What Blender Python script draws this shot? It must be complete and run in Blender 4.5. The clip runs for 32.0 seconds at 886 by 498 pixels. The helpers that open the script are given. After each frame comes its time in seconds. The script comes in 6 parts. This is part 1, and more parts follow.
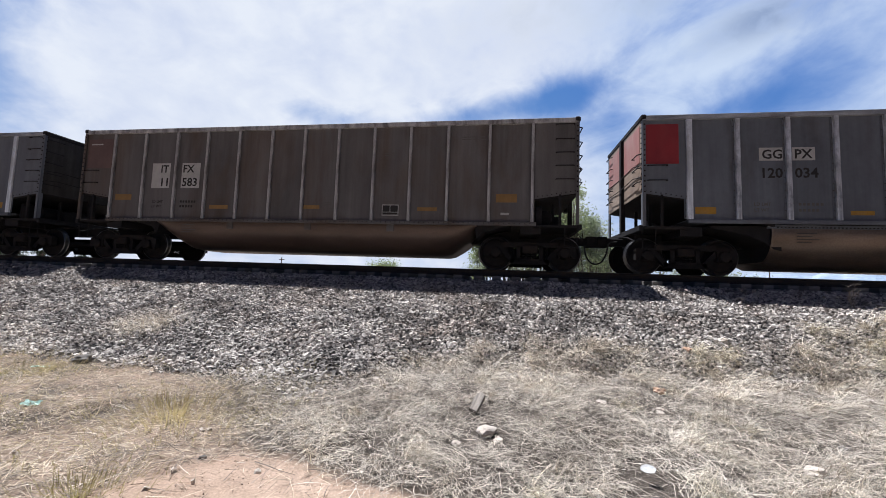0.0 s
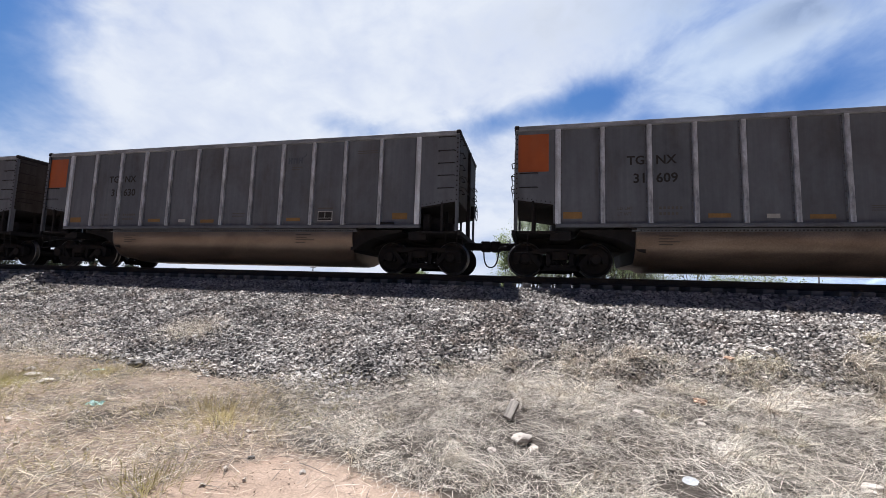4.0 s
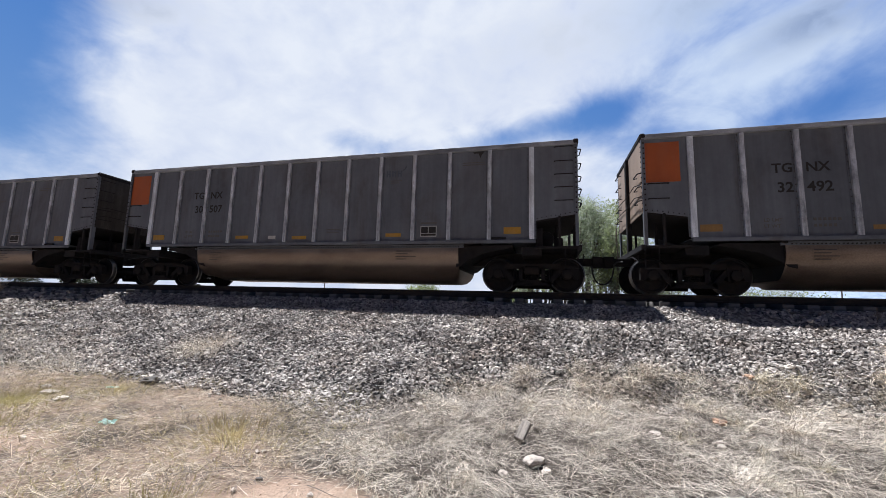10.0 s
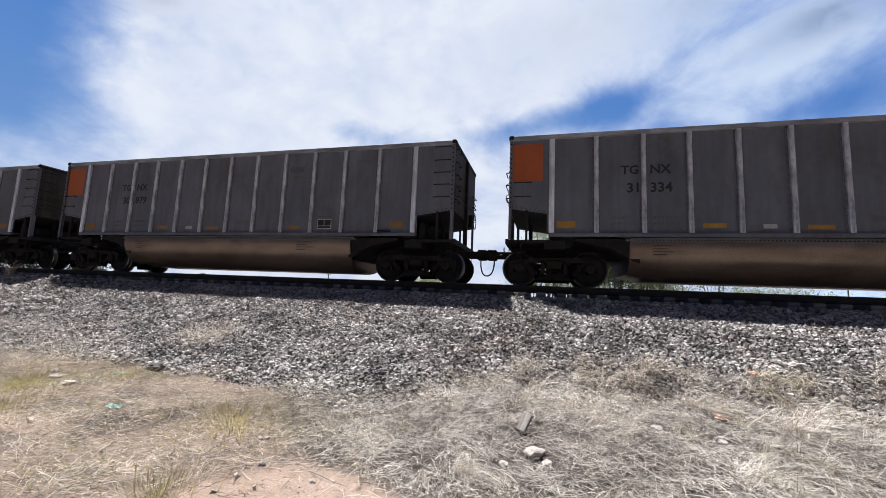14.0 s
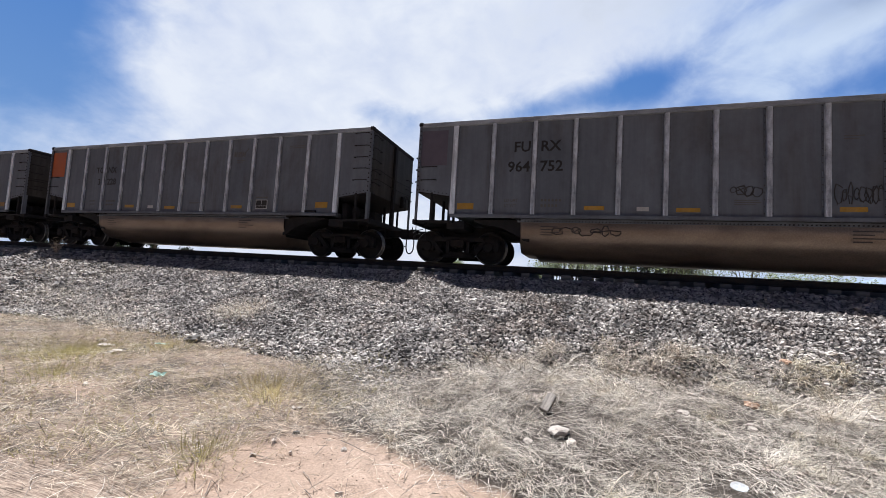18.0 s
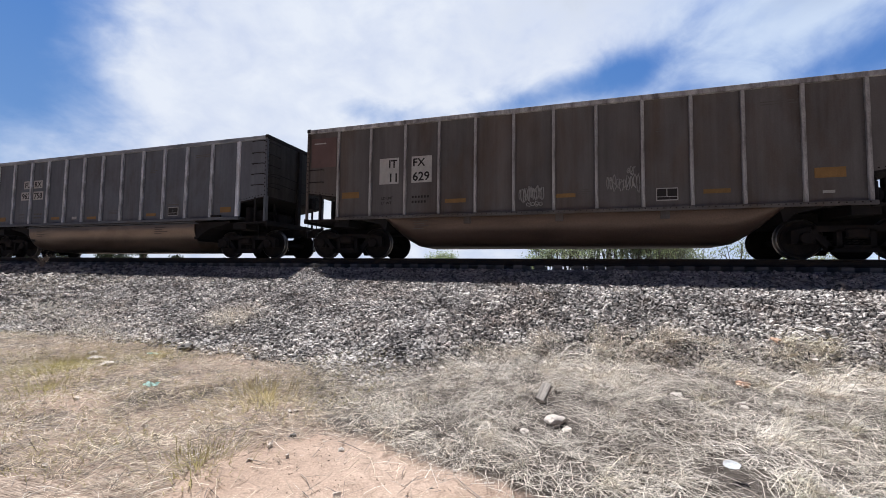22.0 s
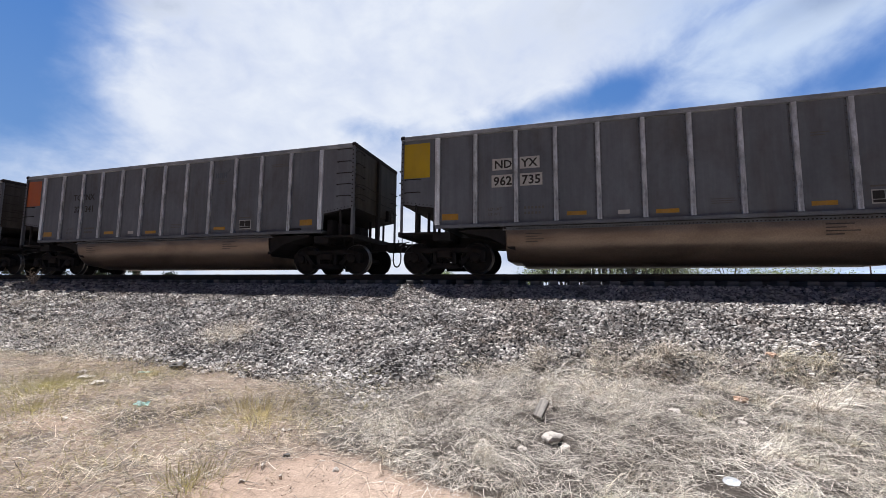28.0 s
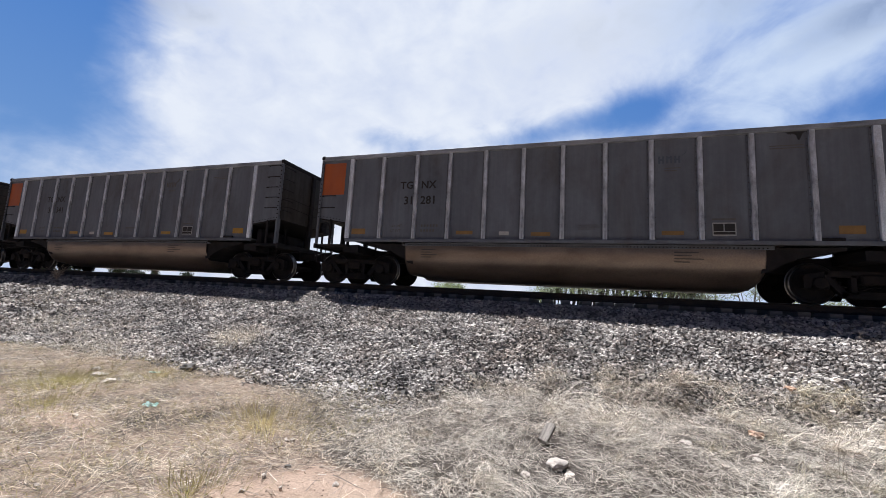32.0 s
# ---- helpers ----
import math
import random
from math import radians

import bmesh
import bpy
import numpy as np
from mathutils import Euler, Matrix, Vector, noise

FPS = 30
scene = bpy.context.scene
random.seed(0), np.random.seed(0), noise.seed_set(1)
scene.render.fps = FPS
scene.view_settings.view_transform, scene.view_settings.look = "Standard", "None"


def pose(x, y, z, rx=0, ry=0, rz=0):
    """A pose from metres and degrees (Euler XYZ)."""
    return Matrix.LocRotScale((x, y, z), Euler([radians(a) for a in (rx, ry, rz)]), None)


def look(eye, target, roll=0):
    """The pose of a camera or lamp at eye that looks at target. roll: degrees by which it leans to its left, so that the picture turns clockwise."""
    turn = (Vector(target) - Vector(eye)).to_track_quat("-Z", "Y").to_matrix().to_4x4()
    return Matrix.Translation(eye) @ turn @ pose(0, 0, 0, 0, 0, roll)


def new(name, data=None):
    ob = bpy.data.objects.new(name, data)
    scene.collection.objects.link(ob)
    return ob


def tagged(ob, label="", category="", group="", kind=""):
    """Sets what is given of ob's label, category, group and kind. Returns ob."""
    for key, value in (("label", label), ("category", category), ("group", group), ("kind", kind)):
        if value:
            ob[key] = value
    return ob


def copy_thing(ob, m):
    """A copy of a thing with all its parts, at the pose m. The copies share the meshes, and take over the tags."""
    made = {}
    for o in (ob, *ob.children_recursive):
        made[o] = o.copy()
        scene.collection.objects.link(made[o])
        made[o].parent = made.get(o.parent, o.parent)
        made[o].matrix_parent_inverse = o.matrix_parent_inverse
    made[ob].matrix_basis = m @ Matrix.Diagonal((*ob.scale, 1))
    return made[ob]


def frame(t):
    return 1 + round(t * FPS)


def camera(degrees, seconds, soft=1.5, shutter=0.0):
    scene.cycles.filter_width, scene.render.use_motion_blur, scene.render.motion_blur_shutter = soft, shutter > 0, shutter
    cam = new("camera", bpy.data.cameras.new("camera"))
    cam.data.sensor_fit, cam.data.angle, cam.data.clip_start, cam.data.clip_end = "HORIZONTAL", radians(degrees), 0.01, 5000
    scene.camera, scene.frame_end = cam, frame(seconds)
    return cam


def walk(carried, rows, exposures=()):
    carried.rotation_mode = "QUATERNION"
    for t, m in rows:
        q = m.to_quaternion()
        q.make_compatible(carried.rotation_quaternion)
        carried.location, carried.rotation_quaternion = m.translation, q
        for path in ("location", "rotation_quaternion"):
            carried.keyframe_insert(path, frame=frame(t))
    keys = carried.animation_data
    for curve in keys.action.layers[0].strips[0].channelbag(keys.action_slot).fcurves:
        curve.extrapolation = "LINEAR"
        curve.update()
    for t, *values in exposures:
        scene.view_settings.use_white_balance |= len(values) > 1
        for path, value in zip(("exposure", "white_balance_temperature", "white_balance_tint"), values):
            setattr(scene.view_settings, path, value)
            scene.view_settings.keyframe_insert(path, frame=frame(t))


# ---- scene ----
cam = camera(96.62, 32.0, soft=0.6)
walk(cam, [
    (0, pose(0.035, 0.092, 1.475, 94.66, -1.98, 8.51)), (0.5, pose(0.021, 0.074, 1.464, 94.60, -2.76, 8.28)),
    (1, pose(0.029, 0.058, 1.474, 94.87, -3.08, 8.48)), (1.5, pose(0.011, 0.023, 1.491, 95.16, -3.22, 9.16)),
    (2, pose(0.004, 0.008, 1.507, 95.43, -3.03, 9.15)), (2.5, pose(-0.003, 0.002, 1.501, 95.71, -2.55, 9.64)),
    (3, pose(-0.012, -0.003, 1.493, 95.69, -2.15, 10.51)), (3.5, pose(-0.009, -0.003, 1.492, 95.61, -1.94, 11.44)),
    (5.5, pose(-0.018, -0.001, 1.479, 95.04, -1.35, 14.66)), (6, pose(-0.025, 0.005, 1.483, 94.99, -1.42, 14.12)),
    (6.5, pose(-0.001, 0.003, 1.497, 95.51, -1.39, 13.37)), (7, pose(0.007, -0.012, 1.502, 96.34, -1.40, 13.34)),
    (7.4, pose(0.011, -0.021, 1.508, 96.42, -1.48, 13.66)), (7.5, pose(0.012, -0.022, 1.509, 97.01, -1.55, 13.14)),
    (8, pose(0.022, -0.029, 1.515, 97.47, -1.69, 12.76)), (8.5, pose(0.027, -0.025, 1.523, 97.49, -1.55, 13.37)),
    (9, pose(0.023, -0.023, 1.509, 97.67, -1.47, 13.81)), (9.5, pose(0.014, -0.010, 1.517, 97.57, -1.48, 14.02)),
    (10, pose(0.012, 0.004, 1.517, 97.60, -1.53, 14.11)), (10.5, pose(0.009, 0.004, 1.520, 97.59, -1.61, 14.11)),
    (11, pose(0.011, 0.002, 1.524, 97.57, -1.72, 14.11)), (11.5, pose(0.013, 0.002, 1.516, 97.70, -1.76, 14.15)),
    (12, pose(0.010, -0.002, 1.515, 97.80, -1.81, 14.15)), (12.5, pose(0.011, -0.001, 1.518, 97.77, -1.79, 14.17)),
    (13, pose(0.003, -0.008, 1.507, 97.74, -1.92, 14.11)), (13.5, pose(0.011, -0.006, 1.511, 97.31, -2.08, 14.23)),
    (14, pose(0.007, 0.015, 1.500, 96.57, -2.43, 14.56)), (14.5, pose(-0.010, 0.009, 1.490, 95.82, -2.80, 15.15)),
    (16.5, pose(-0.033, 0.005, 1.483, 94.44, -3.63, 16.81)), (17, pose(-0.047, 0.000, 1.474, 94.19, -3.73, 17.30)),
    (17.5, pose(-0.038, -0.005, 1.476, 93.96, -3.71, 17.69)), (18, pose(-0.041, -0.014, 1.480, 93.77, -3.40, 17.68)),
    (18.5, pose(-0.030, -0.006, 1.478, 93.75, -2.88, 17.60)), (19, pose(-0.021, -0.006, 1.479, 93.83, -2.22, 17.40)),
    (19.5, pose(-0.014, -0.001, 1.487, 93.76, -1.58, 17.27)), (20, pose(-0.007, -0.001, 1.484, 93.72, -1.13, 17.17)),
    (20.5, pose(-0.002, 0.004, 1.485, 93.58, -0.85, 17.12)), (21, pose(-0.005, 0.002, 1.484, 93.40, -0.75, 17.05)),
    (21.5, pose(-0.003, 0.000, 1.485, 93.21, -0.72, 16.98)), (22, pose(-0.001, 0.001, 1.482, 93.16, -0.69, 16.85)),
    (22.5, pose(0.001, 0.008, 1.476, 93.31, -0.66, 16.61)), (23, pose(-0.000, 0.011, 1.464, 93.86, -0.65, 16.48)),
    (23.5, pose(0.015, 0.011, 1.481, 94.18, -0.70, 16.31)), (24, pose(0.010, 0.004, 1.486, 94.51, -0.79, 16.25)),
    (24.5, pose(0.011, 0.009, 1.484, 94.74, -0.93, 16.11)), (25, pose(0.011, 0.012, 1.488, 94.74, -0.92, 16.17)),
    (25.5, pose(-0.006, 0.007, 1.483, 94.80, -0.69, 16.38)), (27.5, pose(-0.008, -0.005, 1.488, 95.17, -0.16, 16.47)),
    (28, pose(0.002, -0.012, 1.476, 95.49, -0.46, 16.28)), (28.5, pose(0.002, -0.009, 1.484, 95.62, -0.76, 16.31)),
    (29, pose(0.000, -0.009, 1.484, 95.79, -1.16, 16.53)), (29.5, pose(0.001, -0.017, 1.495, 95.93, -1.68, 16.84)),
    (29.6, pose(0.000, -0.017, 1.495, 96.11, -1.57, 17.08)), (30, pose(-0.009, -0.016, 1.500, 96.17, -2.21, 17.07)),
    (30.5, pose(-0.016, -0.021, 1.510, 96.56, -2.60, 17.13)), (31, pose(-0.015, -0.039, 1.516, 97.27, -2.91, 17.15)),
    (31.5, pose(-0.005, -0.046, 1.516, 97.64, -3.05, 17.49)), (32, pose(0.022, -0.016, 1.524, 97.16, -3.13, 17.87)),
], exposures=[(0, 0.55, 5880, 10), (32, 0.55, 5880, 10)])

# ---- world, sun ----
SUN_DIR = Vector((-0.375, 0.219, 1.0)).normalized()
SUN_EL, SUN_AZ = math.asin(SUN_DIR.z), math.atan2(SUN_DIR.x, SUN_DIR.y)
sun = new("sun", bpy.data.lights.new("sun", "SUN"))
sun.data.energy, sun.data.angle, sun.data.color = 5.0, radians(0.53), (1.0, 0.965, 0.925)
sun.matrix_world = look(SUN_DIR * 60, (0, 0, 0))


class Nodes:
    """Short node writing for one tree."""

    def __init__(self, tree):
        self.t = tree
        tree.nodes.clear()

    def n(self, kind):
        return self.t.nodes.new(kind)

    def put(self, socket, value):
        if isinstance(value, bpy.types.NodeSocket):
            self.t.links.new(value, socket)
        elif value is not None:
            if isinstance(value, (tuple, list)) and len(value) == 3 and socket.type == "RGBA":
                value = (*value, 1)
            socket.default_value = value

    def math(self, op, a, b=None, c=None, clamp=False):
        node = self.n("ShaderNodeMath")
        node.operation, node.use_clamp = op, clamp
        for i, value in enumerate((a, b, c)):
            self.put(node.inputs[i], value)
        return node.outputs[0]

    def mix(self, fac, a, b, blend="MIX"):
        node = self.n("ShaderNodeMix")
        node.data_type, node.blend_type = "RGBA", blend
        self.put(node.inputs[0], fac), self.put(node.inputs[6], a), self.put(node.inputs[7], b)
        return node.outputs[2]

    def span(self, value, lo, hi, to_lo=0.0, to_hi=1.0, smooth=False):
        node = self.n("ShaderNodeMapRange")
        node.interpolation_type = "SMOOTHSTEP" if smooth else "LINEAR"
        for i, v in enumerate((value, lo, hi, to_lo, to_hi)):
            self.put(node.inputs[i], v)
        return node.outputs[0]

    def noise(self, vec, scale, detail=4.0, rough=0.55, warp=0.0):
        node = self.n("ShaderNodeTexNoise")
        self.put(node.inputs["Vector"], vec)
        self.put(node.inputs["Scale"], scale), self.put(node.inputs["Detail"], detail)
        self.put(node.inputs["Roughness"], rough), self.put(node.inputs["Distortion"], warp)
        return node.outputs["Fac"]

    def mapping(self, vec, scale=(1, 1, 1), rot=(0, 0, 0), loc=(0, 0, 0)):
        node = self.n("ShaderNodeMapping")
        self.put(node.inputs["Vector"], vec)
        node.inputs["Scale"].default_value, node.inputs["Rotation"].default_value = scale, rot
        node.inputs["Location"].default_value = loc
        return node.outputs[0]


def make_world():
    """Clear sky with a broad sheet of streaky high cloud over the railway."""
    world = bpy.data.worlds.new("sky")
    world.use_nodes = True
    scene.world = world
    k = Nodes(world.node_tree)
    sky = k.n("ShaderNodeTexSky")
    sky.sky_type, sky.sun_disc, sky.sun_elevation, sky.sun_rotation = "NISHITA", False, SUN_EL, SUN_AZ
    sky.altitude, sky.air_density, sky.dust_density, sky.ozone_density = 1500, 1.0, 0.6, 2.0
    way = k.n("ShaderNodeTexCoord").outputs["Generated"]
    xyz = k.n("ShaderNodeSeparateXYZ")
    k.put(xyz.inputs[0], way)
    az = k.math("MULTIPLY", k.math("ARCTAN2", xyz.outputs[0], xyz.outputs[1]), 180 / math.pi)
    el = k.math("MULTIPLY", k.math("ARCSINE", xyz.outputs[2]), 180 / math.pi)
    flat = k.n("ShaderNodeCombineXYZ")
    k.put(flat.inputs[0], az), k.put(flat.inputs[1], el)
    # clouds lie on a level sheet, so their texture is laid out on a plane overhead
    lift = k.math("ADD", k.math("MAXIMUM", xyz.outputs[2], 0.0), 0.22)
    sheet = k.n("ShaderNodeCombineXYZ")
    k.put(sheet.inputs[0], k.math("DIVIDE", xyz.outputs[0], lift)), k.put(sheet.inputs[1], k.math("DIVIDE", xyz.outputs[1], lift))
    broad = k.noise(k.mapping(sheet.outputs[0], (1.5, 1.1, 1), (0, 0, radians(24)), (2.3, 0.4, 0)), 1.0, 5, 0.55, 0.5)
    fine = k.noise(k.mapping(flat.outputs[0], (0.085, 0.13, 1), (0, 0, radians(-34)), (3, 1, 0)), 1.0, 6, 0.58, 0.5)
    wisp = k.noise(k.mapping(flat.outputs[0], (0.20, 0.32, 1), (0, 0, radians(-28)), (9, 4, 0)), 1.0, 5, 0.55, 0.3)
    veil = k.math("ADD", k.math("MULTIPLY", k.math("SUBTRACT", broad, 0.5), 0.55), k.math("MULTIPLY", k.math("SUBTRACT", fine, 0.5), 0.75))
    veil = k.math("ADD", veil, k.math("MULTIPLY", k.math("SUBTRACT", wisp, 0.5), 0.30))
    cover = 0.80

    def blob(a, e, ra, re, turn, amount):
        """One rise or dip of the cloud cover round azimuth a and elevation e."""
        da, de = k.math("SUBTRACT", az, a), k.math("SUBTRACT", el, e)
        c, s = math.cos(radians(turn)), math.sin(radians(turn))
        p = k.math("DIVIDE", k.math("ADD", k.math("MULTIPLY", da, c), k.math("MULTIPLY", de, s)), ra)
        q = k.math("DIVIDE", k.math("SUBTRACT", k.math("MULTIPLY", de, c), k.math("MULTIPLY", da, s)), re)
        r = k.math("ADD", k.math("MULTIPLY", p, p), k.math("MULTIPLY", q, q))
        return k.math("MULTIPLY", k.math("EXPONENT", k.math("MULTIPLY", r, -1)), amount)

    for spec in ((-68, 23, 9, 15, 0, -0.86), (-61, 30, 5, 4, 0, -0.22), (-27.5, 21.8, 7, 1.9, -4, -0.42), (9.8, 25.4, 7.2, 2.9, 14, -0.60), (-2, 23.9, 10, 2.1, 9, -0.55),
                 (31, 20.5, 9, 3.2, 10, -0.36), (15, 20.5, 5, 3, 0, -0.30), (-20, 34, 34, 9, 0, 0.42), (-42, 22, 13, 8, 20, 0.32), (27, 26.4, 5, 1.1, 10, 0.30), (29, 23.5, 10, 5, 0, -0.22), (36, 26, 5, 4, 0, -0.10), (20, 33, 9, 3, 0, -0.12)):
        cover = k.math("ADD", cover, blob(*spec))
    dens = k.span(k.math("ADD", cover, veil), 0.12, 0.92, 0, 1, True)
    veil_colour = k.mix(k.span(el, 8, 30), (0.36, 0.60, 1.0), (0.17, 0.40, 0.93))
    colour = k.mix(dens, veil_colour, k.mix(k.span(k.math("ADD", k.math("MULTIPLY", fine, 0.6), k.math("MULTIPLY", wisp, 0.4)), 0.36, 0.60), (0.80, 0.83, 0.93), (0.985, 0.985, 1.0)))
    grey = k.math("ADD", blob(32, 29.6, 6.5, 2.1, 8, 0.85), k.math("ADD", blob(-55, 31.5, 6, 2.2, 6, 0.55), k.math("ADD", blob(21, 35, 8, 2.5, 10, 0.4), blob(4, 35, 15, 4, 8, 0.28))))
    grey = k.math("MULTIPLY", grey, k.span(k.math("ADD", wisp, fine), 0.8, 1.15))
    colour = k.mix(grey, colour, (0.40, 0.46, 0.60))
    colour = k.mix(k.span(az, 2, 22, 0, 0.75, True), colour, k.mix(1.0, colour, (0.70, 0.81, 0.96), "MULTIPLY"))
    dens = k.math("ADD", 0.62, k.math("MULTIPLY", dens, 0.38))
    # the sheet and its thin veil end in clear sky overhead and behind
    dens = k.math("MULTIPLY", dens, k.math("MULTIPLY", k.span(az, -92, -72, 0, 1, True), k.span(az, 50, 66, 1, 0, True)))
    dens = k.math("MULTIPLY", dens, k.span(el, 41, 50, 1, 0.0, True))
    haze = k.math("MULTIPLY", k.span(el, 0, 14, 0.55, 0, True), k.math("MULTIPLY", k.span(az, -92, -72, 0.2, 1, True), k.span(az, 50, 66, 1, 0.2, True)))
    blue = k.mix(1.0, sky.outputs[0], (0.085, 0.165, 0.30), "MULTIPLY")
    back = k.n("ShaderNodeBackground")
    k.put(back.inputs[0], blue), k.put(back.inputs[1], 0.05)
    cloud = k.n("ShaderNodeBackground")
    k.put(cloud.inputs[0], colour), k.put(cloud.inputs[1], 0.585)
    both = k.n("ShaderNodeMixShader")
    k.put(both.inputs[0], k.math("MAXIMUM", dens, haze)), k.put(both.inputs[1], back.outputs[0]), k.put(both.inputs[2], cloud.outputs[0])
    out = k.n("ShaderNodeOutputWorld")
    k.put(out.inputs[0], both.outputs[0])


make_world()


# ---- materials ----
def surface(name, dark, light, scale=2.0, rough=0.8, metal=0.0, bump=0.3, grain=60.0, spread=0.0, stretch=(1, 1, 1), third=None, amount=0.4,
            third_scale=0.7, island=0.0, coord="Object", spec=0.4, streak=0.0, speck=1.0):
    """Two tones in broad patches, a third one as stains, fine grain in colour and relief."""
    m = bpy.data.materials.new(name)
    m.use_nodes = True
    k = Nodes(m.node_tree)
    vec = k.n("ShaderNodeTexCoord").outputs[coord]
    wide = k.noise(k.mapping(vec, stretch), scale, 6, 0.6, 0.4)
    small = k.noise(vec, grain, 3, 0.6)
    colour = k.mix(k.span(wide, 0.32, 0.68), dark, light)
    if third:
        stain = k.noise(k.mapping(vec, stretch, (0, 0, 0), (7, 3, 5)), third_scale, 5, 0.65, 0.6)
        colour = k.mix(k.math("MULTIPLY", k.span(stain, 0.48, 0.70), amount), colour, third)
    tone = k.span(small, 0.3, 0.7, 1 - 0.18 * speck, 1 + 0.16 * speck)
    if spread:
        tone = k.math("MULTIPLY", tone, k.span(k.n("ShaderNodeObjectInfo").outputs["Random"], 0, 1, 1 - spread, 1 + spread))
    if island:
        tone = k.math("MULTIPLY", tone, k.span(k.n("ShaderNodeNewGeometry").outputs["Random Per Island"], 0, 1, 1 - island, 1 + island))
    if streak:
        runs = k.noise(k.mapping(vec, (7, 7, 0.30)), 1.0, 4, 0.6)
        tone = k.math("MULTIPLY", tone, k.span(runs, 0.3, 0.7, 1 - streak, 1 + streak))
    vary = k.n("ShaderNodeHueSaturation")
    k.put(vary.inputs["Color"], colour), k.put(vary.inputs["Value"], tone)
    b = k.n("ShaderNodeBsdfPrincipled")
    k.put(b.inputs["Base Color"], vary.outputs[0]), k.put(b.inputs["Metallic"], metal)
    k.put(b.inputs["Roughness"], k.span(wide, 0.2, 0.8, max(0.05, rough - 0.12), min(1.0, rough + 0.12)))
    b.inputs["Specular IOR Level"].default_value = spec
    if bump:
        r = k.n("ShaderNodeBump")
        r.inputs["Strength"].default_value, r.inputs["Distance"].default_value = bump, 0.01
        k.put(r.inputs["Height"], small), k.put(b.inputs["Normal"], r.outputs[0])
    out = k.n("ShaderNodeOutputMaterial")
    k.put(out.inputs[0], b.outputs[0])
    return m


